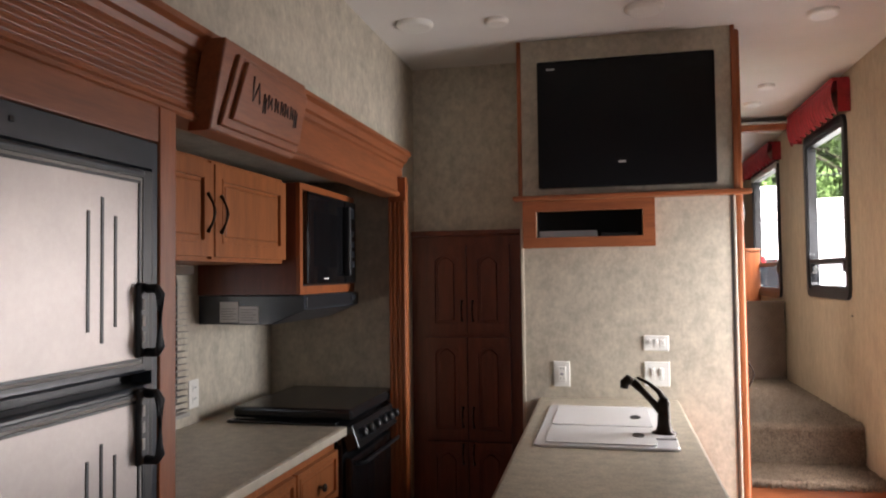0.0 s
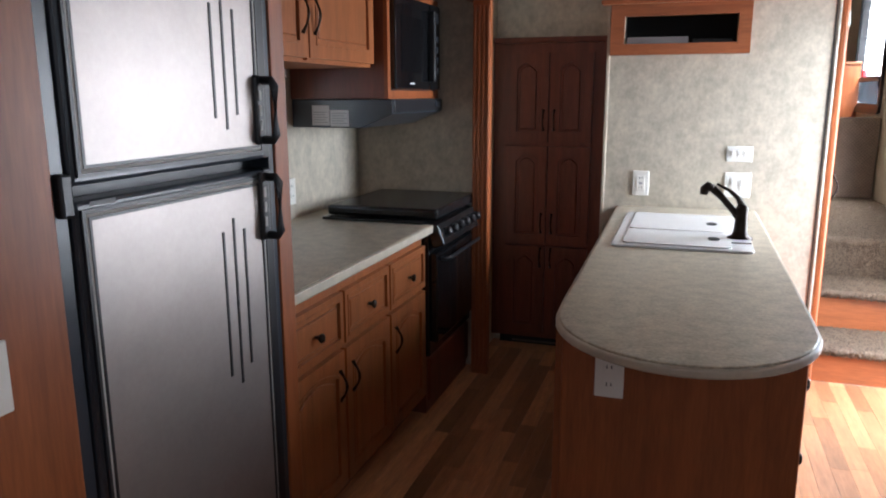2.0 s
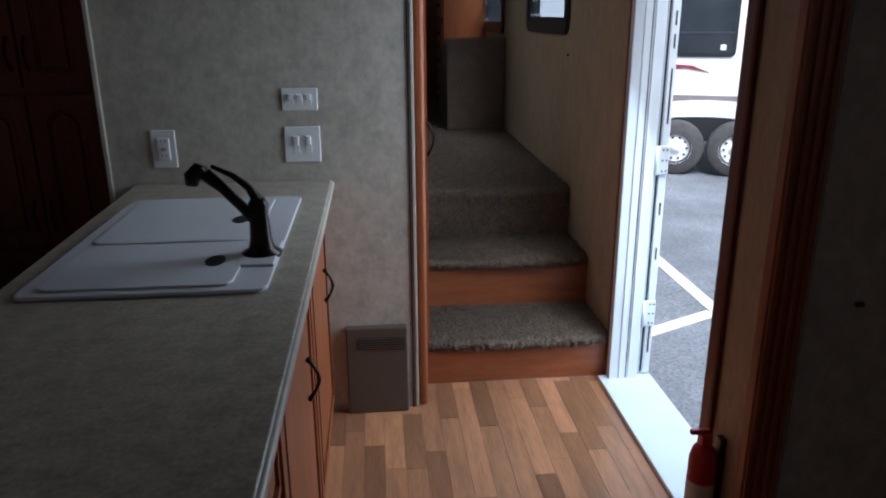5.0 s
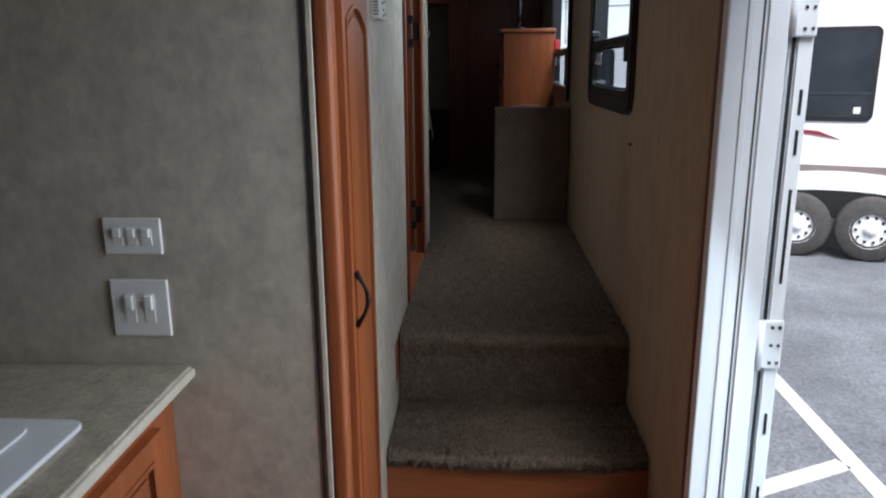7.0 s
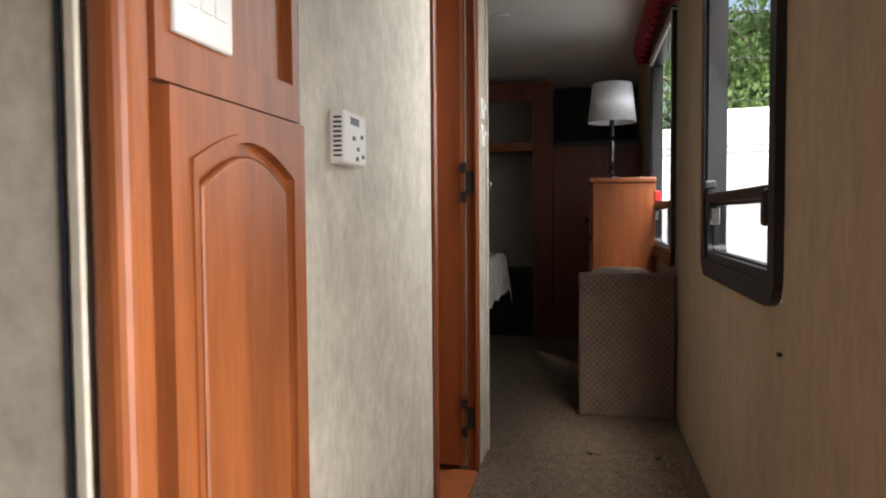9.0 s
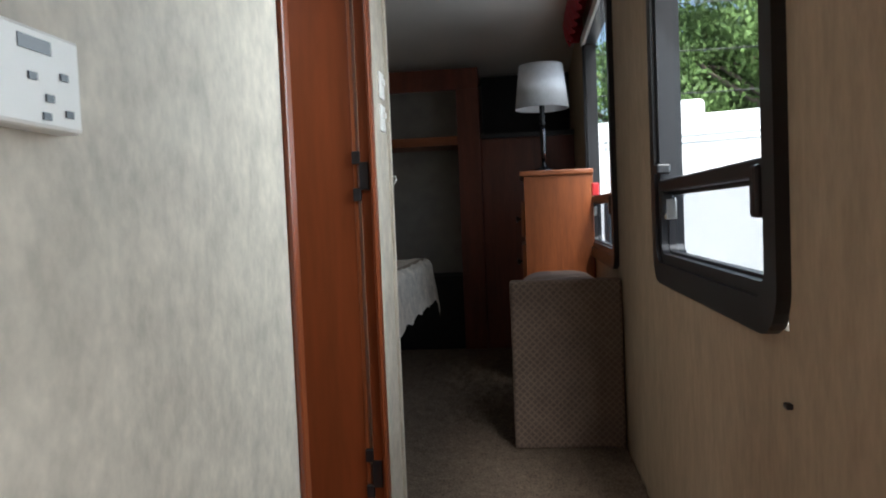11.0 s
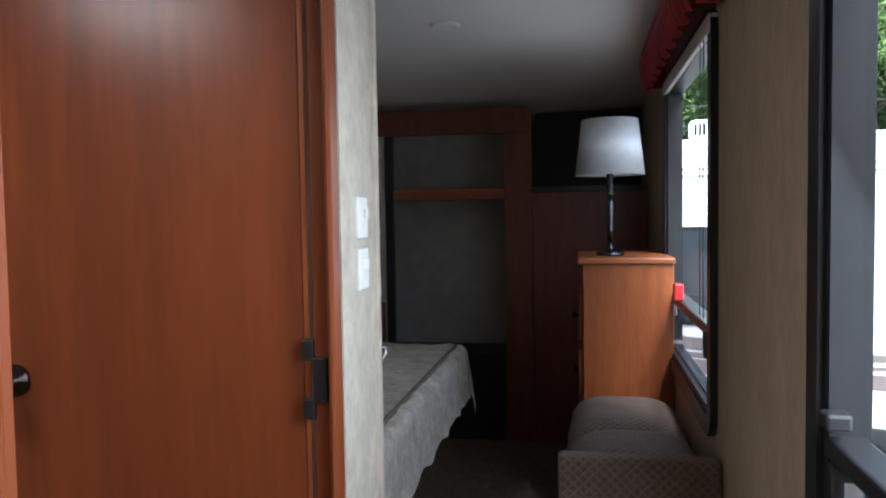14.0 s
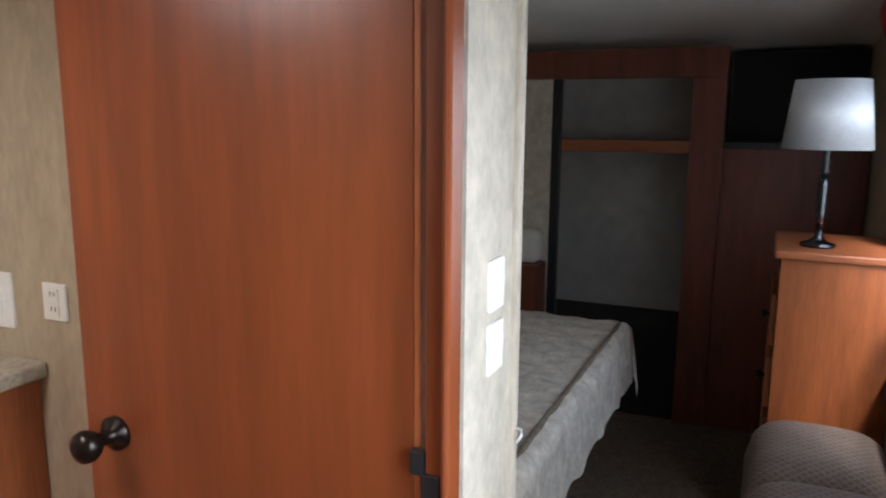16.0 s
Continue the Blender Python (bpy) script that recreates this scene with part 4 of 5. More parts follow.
LEAN = Matrix(((1, 0, 0.2, -0.2 * 1.885), (0, 1, 0, 0), (0, 0, 1, 0), (0, 0, 0, 1)))  # top leans out


def leaning(outline, x0, x1, bevel):
    bm = prism(outline, x0, x1, bevel, YZ)
    bm.transform(LEAN)
    return bm


part("plaque_back", leaning([(1.585, 1.885), (2.075, 1.885), (2.075, 2.115), (1.585, 2.115)], 0.03, 0.095, 0.006), WOODH, plq)
part("plaque_step", leaning([(1.615, 1.902), (2.065, 1.902), (2.065, 2.088), (1.645, 2.088)], 0.095, 0.107, 0.004), WOODH, plq)
part("plaque_face", leaning([(1.645, 1.922), (2.05, 1.922), (2.05, 2.074), (1.672, 2.074)], 0.107, 0.120, 0.004), WOODH, plq)
for i, (yy, hgt, wd) in enumerate(((1.735, 0.062, 0.052), (1.79, 0.05, 0.018), (1.82, 0.036, 0.03), (1.86, 0.036, 0.026), (1.895, 0.036, 0.022), (1.925, 0.036, 0.026), (1.96, 0.036, 0.022), (1.99, 0.05, 0.02))):
    zb = 1.985 - (0.018 if i in (1, 7) else 0)
    bm = tube([(0.1205, yy - wd / 2, zb + hgt), (0.1205, yy - wd / 4, zb), (0.1205, yy + wd / 8, zb + hgt * 0.8), (0.1205, yy + wd / 2, zb)], 0.0035, 6)
    bm.transform(LEAN)
    part("script_stroke", bm, LETTER, plq)

# ---- pantry ----
pn = thing("pantry_cabinet", 0.3, 3.95, 0.0, "tall dark cherry pantry cabinet with paired arched doors", "cabinet")
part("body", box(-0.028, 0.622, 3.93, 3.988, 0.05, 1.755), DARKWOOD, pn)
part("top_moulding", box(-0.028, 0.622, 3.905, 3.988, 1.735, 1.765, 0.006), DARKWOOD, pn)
part("kick", box(0.02, 0.60, 3.95, 3.985, 0.0, 0.05), DARK, pn)
part("vent_strip", box(0.10, 0.52, 3.94, 3.95, 0.012, 0.022, 0.002), HEATER, pn, "pale strip at the floor")
for a, b, hx in ((0.055, 0.285, 0.26), (0.295, 0.525, 0.32)):
    for z0, z1, hz in ((1.20, 1.68, 1.32), (0.62, 1.175, 0.74), (0.08, 0.605, 0.54)):
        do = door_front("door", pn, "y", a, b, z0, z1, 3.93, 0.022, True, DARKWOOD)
        bow_handle(do, "y", hx, hz, 3.908)

# ---- TV wall fittings ----
tp = thing("tv_panel", 1.14, 3.66, 1.9, "wallpapered television panel framed in cherry wood", "panel", kind="structure")
part("backing", box(0.635, 1.640, 3.635, 3.664, 1.91, 2.698), WALL, tp)
part("side_trim", box(0.615, 0.636, 3.625, 3.668, 1.905, 2.698, 0.004), WOOD, tp)
part("side_trim", box(1.640, 1.660, 3.625, 3.668, 1.905, 2.698, 0.004), WOOD, tp)
part("ledge", box(0.59, 1.715, 3.585, 3.664, 1.885, 1.908, 0.006), WOODX, tp, "cherry wood ledge below the television")
tv = thing("television", 1.14, 3.6, 1.94, "black flat television mounted on panel, switched off", "television")
part("frame", box(0.722, 1.562, 3.575, 3.634, 1.94, 2.572, 0.008), SCREEN, tv)
part("screen", box(0.745, 1.54, 3.5725, 3.576, 2.01, 2.545), SCREEN, tv, "matte black screen")
part("badge", box(1.11, 1.145, 3.5715, 3.5725, 2.052, 2.062), PAPER, tv)
part("energy_label", box(0.77, 0.81, 3.5715, 3.5725, 2.525, 2.533), PAPER, tv)
mb = thing("media_cubby", 0.95, 3.66, 1.65, "cherry wood framed recess holding a player", "shelf")
part("face_frame", ring_prism([(0.635, 1.648), (1.278, 1.648), (1.278, 1.884), (0.635, 1.884)], [(0.70, 1.70), (1.22, 1.70), (1.22, 1.83), (0.70, 1.83)], 3.63, 3.664, XZ), WOODX, mb)
# Shade of the recess put into the lining's near-black colour.
part("lining", box(0.69, 1.23, 3.90, 3.91, 1.68, 1.87), DARK, mb)
part("shelf", box(0.69, 1.23, 3.665, 3.90, 1.685, 1.70), BLACK, mb)
dv = thing("disc_player", 0.85, 3.74, 1.70, "slim silver disc player in the recess", "player")
part("case", box(0.71, 1.0, 3.69, 3.86, 1.70, 1.735, 0.003), INK, dv)
dv = thing("set_top_box", 1.1, 3.74, 1.70, "slim black box in the recess", "player")
part("case", box(1.02, 1.20, 3.70, 3.86, 1.70, 1.722, 0.003), BLACK, dv)
struct("trim_tv_left", box(0.618, 0.634, 3.655, 3.668, 0.0, 1.885, 0.003), EDGE, "pale edge strip of the partition")
struct("trim_tv_seam", box(1.630, 1.6335, 3.661, 3.667, 0.0, 1.885), SLATE, "dark seam near the partition edge")
struct("trim_tv_edge", box(1.6405, 1.652, 3.657, 3.664, 0.0, 1.885, 0.002), EDGE, "pale edge strip at the hall corner")

ht = thing("wall_heater", 1.5, 3.65, 0.0, "brown metal wall heater cover with grille", "heater")
part("cover", box(1.385, 1.612, 3.63, 3.664, 0.0, 0.35, 0.006), HEATER, ht)
part("grille", box(1.43, 1.60, 3.627, 3.631, 0.265, 0.31), DARK, ht)
for i in range(5):
    part("louvre", box(1.43, 1.60, 3.625, 3.63, 0.268 + 0.009 * i, 0.271 + 0.009 * i), HEATER, ht)

# ---- island ----
isl = thing("sink_island", 1.03, 2.6, 0.0, "cherry wood island base with panelled side", "cabinet")
part("end_panel", box(0.765, 1.335, 1.60, 1.62, 0.0, 0.868, 0.004), WOOD, isl)
part("side_panel", box(0.745, 0.765, 1.62, 3.664, 0.0, 0.868), WOOD, isl)
part("body", box(0.765, 1.315, 1.62, 3.664, 0.0, 0.868), WOOD, isl)
for a, b, z0, z1, kind_of in ((1.66, 2.26, 0.66, 0.83, 1), (1.66, 2.26, 0.45, 0.63, 1), (1.66, 2.26, 0.10, 0.42, 1), (2.30, 2.92, 0.10, 0.81, 0), (2.95, 3.56, 0.10, 0.81, 0)):
    do = door_front("drawer_front" if kind_of else "door", isl, "x", a, b, z0, z1, 1.315, 0.022, material=WOOD)
    if kind_of:
        knob_x(do, 1.337, 1.76, (z0 + z1) / 2)
    else:
        bow_handle(do, "x", b - 0.16, 0.61, 1.337)
it = thing("island_worktop", 1.03, 2.5, 0.86, "beige mottled laminate worktop with rounded end", "worktop")


def island_outline(g):
    pts = [(0.70 + g, 3.664), (0.728 + g, 1.80)]
    for i in range(1, 24):
        a = radians(180 + 180 * i / 24)
        pts.append((1.052 + (0.320 - g) * math.cos(a), 1.715 + (0.352 - g) * math.sin(a)))
    pts += [(1.371 - g, 1.80), (1.371 - g, 3.664)]
    return pts


part("slab", prism(island_outline(0.008), 0.870, 0.90, 0.004), LAMINATE, it)
part("edge_band", prism(island_outline(0.0), 0.873, 0.895, 0.006), EDGE, it, "pale ribbed edge band")
# sink
sk = thing("kitchen_sink", 1.03, 3.0, 0.90, "white double bowl drop-in sink with closed covers", "sink")
part("rim", prism(rounded(0.778, 1.287, 2.59, 3.40, 0.03), 0.900, 0.910, 0.004), SINK, sk)
part("cover", prism(rounded(0.818, 1.212, 2.612, 2.915, 0.03), 0.910, 0.916, 0.003), SINK, sk, "white bowl cover")
part("cover", prism(rounded(0.818, 1.212, 2.93, 3.365, 0.03), 0.910, 0.916, 0.003), SINK, sk, "white bowl cover")
for y in (2.765, 3.115):
    bm = prism([(1.150 + 0.022 * math.cos(6.283 * k / 24), y + 0.036 * math.sin(6.283 * k / 24)) for k in range(24)], 0.9155, 0.918)
    part("finger_hole", bm, DARK, sk, "dark oval opening")
fc = thing("kitchen_faucet", 1.246, 2.82, 0.91, "dark bronze pull-out faucet with lever handle", "faucet")
part("base", lathe(1.246, 2.82, [(0, 0.908), (0.045, 0.908), (0.047, 0.918), (0.03, 0.928), (0.025, 0.95), (0.022, 1.01), (0.024, 1.03), (0.017, 1.045), (0, 1.046)], 24), BRONZE, fc)
part("spout", tube([(1.242, 2.82, 0.985), (1.216, 2.82, 1.02), (1.172, 2.82, 1.07), (1.134, 2.82, 1.105)], 0.014, 12, radii=[0.014, 0.013, 0.013, 0.016]), BRONZE, fc)
part("spray_head", tube([(1.134, 2.82, 1.105), (1.118, 2.82, 1.112), (1.106, 2.82, 1.10), (1.103, 2.82, 1.08)], 0.018, 12, radii=[0.017, 0.020, 0.019, 0.015]), BRONZE, fc)
part("lever", tube([(1.246, 2.82, 1.04), (1.229, 2.82, 1.07), (1.194, 2.82, 1.10), (1.149, 2.82, 1.122)], 0.007, 8, radii=[0.014, 0.010, 0.007, 0.005]), BRONZE, fc)
part("deck_plate", box(1.199, 1.284, 2.73, 2.91, 0.909, 0.917, 0.003), SINK, fc)

# ---- hall closet ----
cl = thing("hall_closet", 1.69, 3.88, 0.0, "orange cherry wood closet frame with raised panel door", "closet", kind="structure")
part("corner_post", box(1.650, 1.688, 3.6645, 3.712, 0.0, 2.69, 0.014, seg=4), WOOD, cl)
part("frame_board", box(1.640, 1.676, 3.712, 4.038, 0.0, 2.69), WOOD, cl)
do = door_front("door", cl, "x", 3.718, 4.034, 0.24, 1.655, 1.676, 0.022, True, WOOD, stile=0.042)
bow_handle(do, "x", 3.748, 1.02, 1.698, 0.12)
part("upper_frame", ring_prism([(3.712, 1.66), (4.038, 1.66), (4.038, 2.60), (3.712, 2.60)], [(3.89, 1.705), (4.02, 1.705), (4.02, 2.5), (3.89, 2.5)], 1.676, 1.689, YZ), WOOD, cl)

# ---- bath door ----
bd = thing("door_casing_bath", 1.69, 5.26, HALL, "cherry wood casing around bath doorway", "casing", kind="structure")
part("near_casing", box(1.686, 1.700, 4.872, 4.908, HALL, 2.60, 0.006), DOORWOOD, bd)
part("far_casing", box(1.686, 1.698, 5.600, 5.645, HALL, 2.60, 0.006), DOORWOOD, bd)
part("near_jamb", box(1.61, 1.685, 4.9055, 4.932, HALL, 2.56, 0.002), DOORWOOD, bd)
part("far_jamb", box(1.656, 1.685, 5.62, 5.645, HALL, 2.56, 0.002), DOORWOOD, bd)
part("head_casing", box(1.686, 1.708, 4.905, 5.605, 2.54, 2.60, 0.006), DOORWOOD, bd)
part("sill", box(1.60, 1.695, 4.933, 5.619, HALL - 0.01, HALL + 0.008, 0.003), WOODX, bd)
bdo = thing("bath_door", 1.62, 5.64, HALL, "flat cherry wood bath door standing open", "door", kind="structure")
part("slab", box(1.002, 1.634, 5.632, 5.668, HALL + 0.015, 2.54, 0.003), DOORWOOD, bdo)
part("edge_band", box(1.634, 1.645, 5.630, 5.670, HALL + 0.015, 2.54, 0.003), WOOD, bdo)
for z in (0.83, 1.65):
    hg = part("hinge", box(1.654, 1.68, 5.613, 5.6195, z - 0.038, z + 0.038, 0.002), BLACK, bdo, "black hinge")
    for dz in (-0.05, 0.05):
        part("knuckle", box(1.634, 1.656, 5.615, 5.6295, z + dz - 0.018, z + dz + 0.018, 0.003), BLACK, hg)
bm = lathe(0, 0, [(0, 0), (0.03, 0), (0.03, 0.008), (0.013, 0.014), (0.012, 0.038), (0.023, 0.048), (0.028, 0.062), (0.025, 0.074), (0.012, 0.081), (0, 0.082)], 24)
bm.transform(Matrix.Translation((1.072, 5.632, 1.63)) @ Matrix.Rotation(radians(90), 4, "X"))
part("knob", bm, BRONZE, bdo, "dark bronze round door knob")
struct("trim_wall_end", box(1.688, 1.70, 5.865, 5.884, HALL, 2.58, 0.003), EDGE, "pale corner strip at the bedroom wall end")
tie = thing("wall_hook", 1.70, 5.87, 1.62, "small white hook on corner strip", "hook")
part("hook", tube([(1.70, 5.872, 1.66), (1.710, 5.872, 1.658), (1.711, 5.87, 1.648), (1.704, 5.868, 1.636)], 0.0025, 8), WHITEP, tie)

# bath vanity
vn = thing("bath_vanity", 0.45, 5.6, HALL, "cherry wood bath vanity with beige worktop", "vanity")
part("body", box(0.16, 0.635, 5.42, 5.816, HALL, 1.605), WOOD, vn)
for z in (1.42, 1.22, 1.02, 0.80):
    dr = door_front("drawer_front", vn, "y", 0.32, 0.62, z, z + 0.165, 5.42, 0.02, material=WOOD)
    part("knob", box(0.46, 0.48, 5.375, 5.40, z + 0.07, z + 0.09, 0.008), BRONZE, dr, "dark knob")
part("worktop", box(0.155, 0.665, 5.385, 5.817, 1.605, 1.64, 0.006), LAMINATE, vn)
wall_x("wall_bath_side", 0.10, 0.15, 4.46, 5.82, HALL, TOP, [], WALLTAN, "tan textured bath wall")
outlet_plate("outlet_plate", "y", 5.82, 0.672, 0.742, 1.735, 1.815, "cream double outlet plate in the bath", "socket")
outlet_plate("switch_plate", "y", 5.82, 0.50, 0.575, 1.70, 1.825, "white switch plate above the bath vanity", 1)

# ---- bedroom ----
bed = thing("bed", 0.6, 7.2, HALL, "made bed with ivory quilted cover hanging over its foot", "bed")
# Base coloured near black for the shade under the hanging quilt.
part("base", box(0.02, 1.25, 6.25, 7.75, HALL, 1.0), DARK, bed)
part("mattress", box(0.02, 1.47, 6.06, 7.92, 1.0, 1.262, 0.05, seg=4), PILLOW, bed)


def quilt():
    bm = bmesh.new()
    nx, ny = 90, 100
    grid = []
    for i in range(nx + 1):
        s = -0.1 + 1.86 * i / nx
        line = []
        for j in range(ny + 1):
            q = -0.26 + 2.40 * j / ny
            lx, ly = 1.50, 1.88
            x, y = min(s, lx), min(max(q, 0.0), ly)
            over = max(0.0, s - lx)
            side = max(0.0, q - ly, -q)
            z = 1.285
            drop = math.hypot(over, side) if over and side else over + side
            r = 0.04
            z -= max(0.0, drop - r * 0.57) if drop > 0 else 0.0
            bulge = min(drop, 0.05) * 0.8
            fold = 0.008 * math.sin(q * 22) * min(1, drop * 3) if over else 0.008 * math.sin(s * 22) * min(1, drop * 3)
            if over:
                x += bulge + fold + 0.10 * drop
            if side:
                y += (1 if q > ly else -1) * (bulge + fold)
            puff = 0.006 * math.sin(s * 40) * math.sin(q * 40) + 0.006 * math.sin(s * 9 + 2 * math.sin(q * 7)) * math.sin(q * 13 + s * 5)
            line.append(bm.verts.new((x, 6.05 + y, z + puff)))
        grid.append(line)
    for a, b in zip(grid, grid[1:]):
        for j in range(ny):
            bm.faces.new((a[j], a[j + 1], b[j + 1], b[j])).smooth = True
    bmesh.ops.recalc_face_normals(bm, faces=bm.faces)
    return bm


qu = solo("quilt", quilt(), QUILT, "ivory quilted bedspread draped over the bed", "bedspread")
part("quilt_band", box(1.488, 1.506, 6.08, 7.92, 1.280, 1.294, 0.004), QUILTBAND, qu, "brown stitched band along the edge")
pw = thing("pillow", 0.3, 7.4, 1.29, "pale pillow lying at the head", "pillow")
bm = bmesh.new()
bmesh.ops.create_uvsphere(bm, u_segments=24, v_segments=14, radius=1, matrix=Matrix.Translation((0.55, 7.55, 1.40)) @ Matrix.Diagonal((0.26, 0.34, 0.10, 1)))
for f in bm.faces:
    f.smooth = True
part("cover", bm, PILLOW, pw)

be = thing("storage_bench", 2.24, 6.85, HALL, "taupe woven upholstered bench with low end panel", "bench")
part("end_panel", box(2.03, 2.445, 6.405, 6.46, HALL, 1.278, 0.012), WEAVE, be, "woven upholstered end panel")
part("base", box(2.05, 2.445, 6.46, 7.26, HALL, 1.09, 0.01), WEAVE, be)


def cushion(y0, y1, z0, h):
    bm = bmesh.new()
    n, mm = 20, 20
    grid = []
    for i in range(n + 1):
        line = []
        for j in range(mm + 1):
            u, w2 = i / n, j / mm
            c = (1 - (2 * u - 1) ** 4) * (1 - (2 * w2 - 1) ** 6)
            line.append(bm.verts.new((2.04 + 0.405 * u, y0 + (y1 - y0) * w2, z0 + h * c ** 0.45)))
        grid.append(line)
    for a, b in zip(grid, grid[1:]):
        for j in range(mm):
            bm.faces.new((a[j], a[j + 1], b[j + 1], b[j])).smooth = True
    bmesh.ops.recalc_face_normals(bm, faces=bm.faces)
    return bm


part("cushion", cushion(6.46, 6.80, 1.085, 0.175), WEAVE, be, "woven seat cushion")
part("cushion", cushion(6.795, 7.26, 1.085, 0.17), WEAVE, be, "woven seat cushion")

ds = thing("bedroom_dresser", 2.25, 7.6, HALL, "tall cherry wood dresser with lipped top", "dresser")
part("body", box(2.10, 2.445, 7.395, 7.86, HALL, 1.715, 0.004), WOOD, ds)
part("top", box(2.08, 2.448, 7.38, 7.88, 1.715, 1.742, 0.007), WOODX, ds)
for z in (1.50, 1.28, 1.06, 0.84):
    dr = part("drawer_front", box(2.082, 2.10, 7.42, 7.84, z - 0.09, z + 0.09, 0.004), WOOD, ds)
    knob_x(dr, 2.084, 7.50, z, -1)
lp = thing("table_lamp", 2.21, 7.54, 1.742, "table lamp with pale linen shade and slim stem", "lamp")
part("base", lathe(2.21, 7.54, [(0, 1.742), (0.055, 1.742), (0.055, 1.752), (0.03, 1.76), (0.013, 1.775), (0.011, 1.80)], 28, close=True), GUN, lp)
part("stem", lathe(2.21, 7.54, [(0.010, 1.79), (0.014, 1.86), (0.017, 1.95), (0.010, 1.985)], 20, close=True), GUN, lp, "glossy metal stem")
part("neck", lathe(2.21, 7.54, [(0.010, 1.985), (0.017, 1.995), (0.009, 2.01), (0.018, 2.025), (0.009, 2.04), (0.014, 2.06), (0.014, 2.10)], 20, close=True), BLACK, lp, "dark turned neck")
part("shade", lathe(2.21, 7.54, [(0.138, 2.07), (0.139, 2.068), (0.113, 2.292), (0.111, 2.29), (0.136, 2.072)], 48), SHADE, lp, "pale grey linen drum shade")

wd = thing("wardrobe", 1.3, 8.6, HALL, "dark cherry wardrobe with open closet and shelf", "wardrobe")
part("header", box(0.30, 1.83, 8.50, 8.54, 2.36, 2.50, 0.005), DARKWOOD, wd)
part("right_post", box(1.68, 1.83, 8.50, 8.54, HALL, 2.36, 0.004), DARKWOOD, wd)
part("left_post", box(1.00, 1.045, 8.50, 8.54, 1.12, 2.36, 0.003), BLACK, wd, "dark door track")
part("shelf", box(1.045, 1.68, 8.52, 9.1, 2.0, 2.06, 0.003), WOODX, wd)
# Drawer base here, cubby back below: recess shade put into near-black colour.
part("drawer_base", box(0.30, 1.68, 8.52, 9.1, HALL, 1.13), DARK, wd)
part("back_lining", box(0.30, 1.68, 8.86, 8.90, 1.13, 2.5), CLOSETGREY, wd, "grey closet lining")
part("ledge", box(0.30, 0.99, 8.34, 8.505, HALL, 1.42, 0.004), DARKWOOD, wd)
part("sliding_door", box(0.30, 1.0, 8.51, 8.53, 1.12, 2.36), WALL, wd, "pale sliding closet door")
part("side_door", box(1.83, 2.44, 8.52, 8.55, HALL, 2.03, 0.003), DARKWOOD, wd)
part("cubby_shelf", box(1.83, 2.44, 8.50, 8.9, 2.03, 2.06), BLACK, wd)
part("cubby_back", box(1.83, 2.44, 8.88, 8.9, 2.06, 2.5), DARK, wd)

lg = thing("bolster_pillow", 0.75, 8.42, 1.42, "white pillow standing on the dark wardrobe ledge", "pillow")
part("cover", box(0.50, 0.982, 8.37, 8.50, 1.421, 1.60, 0.045, seg=5), PILLOW, lg)

# ---- ceiling fittings ----
def puck(name, x, y, z, r, label, material=WHITEP):
    t = thing(name, x, y, z - 0.03, label, "ceiling fitting", "ceiling fittings")
    part("ring", lathe(x, y, [(0, z - 0.022), (r * 0.7, z - 0.022), (r * 0.85, z - 0.024), (r, z - 0.012), (r, z)], 28), material, t)
    part("lens", lathe(x, y, [(0, z - 0.0235), (r * 0.66, z - 0.0225)], 28), material, t)
    return t


puck("ceiling_light", 0.19, 3.235, TOP, 0.085, "round white flush ceiling light, switched off")
puck("ceiling_light", 0.57, 3.28, TOP, 0.055, "round white flush ceiling light, switched off")
puck("ceiling_speaker", 1.232, 3.287, TOP, 0.085, "round white ceiling speaker")
puck("smoke_alarm", 2.03, 3.55, TOP, 0.07, "round white smoke alarm on ceiling", WHITEP)
puck("sprinkler_head", 2.05, 4.9, TOP, 0.05, "small white round ceiling fitting")
puck("ceiling_light", 2.05, 5.4, TOP, 0.06, "round white flush ceiling light, switched off")
puck("ceiling_light", 1.60, 7.2, 2.64, 0.06, "round white flush bedroom light, switched off")

# Skylight panel added over the bath fill lamp; the ceiling has no opening.
sl = thing("added_skylight_panel", 0.9, 4.9, TOP - 0.05, "unseen square white skylight panel, added over the bath fill lamp", "skylight")
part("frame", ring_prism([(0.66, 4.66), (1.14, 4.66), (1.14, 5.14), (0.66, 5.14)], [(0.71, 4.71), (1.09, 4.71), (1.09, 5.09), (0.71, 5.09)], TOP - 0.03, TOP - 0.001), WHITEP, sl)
part("dome", box(0.71, 1.09, 4.71, 5.09, TOP - 0.012, TOP - 0.003), SINK, sl, "milky solid dome of the added skylight panel")
ec = thing("end_cabinet", 3.1, 2.4, 0.0, "reddish cherry wood cabinet below small window", "cabinet")
part("body", box(2.925, 3.29, 2.15, 2.60, 0.0, 0.82), DARKWOOD, ec)
part("top", box(2.905, 3.295, 2.13, 2.635, 0.82, 0.845, 0.005), DARKWOOD, ec)
# Tiny raised blocks standing in for a wall scuff and a dent.
sc = thing("wall_mark", 2.62, 2.63, 0.80, "tiny dark block standing in for a scuff on slide wall", "peg")
part("peg", box(2.612, 2.632, 2.628, 2.641, 0.795, 0.806, 0.003), SLATE, sc)
sc = thing("wall_mark", 2.445, 4.72, 1.25, "tiny dark block standing in for a dent on tan hall wall", "peg")
part("peg", box(2.441, 2.451, 4.70, 4.716, 1.245, 1.253, 0.002), SLATE, sc)

# ---- outside ----
GZ = -0.92
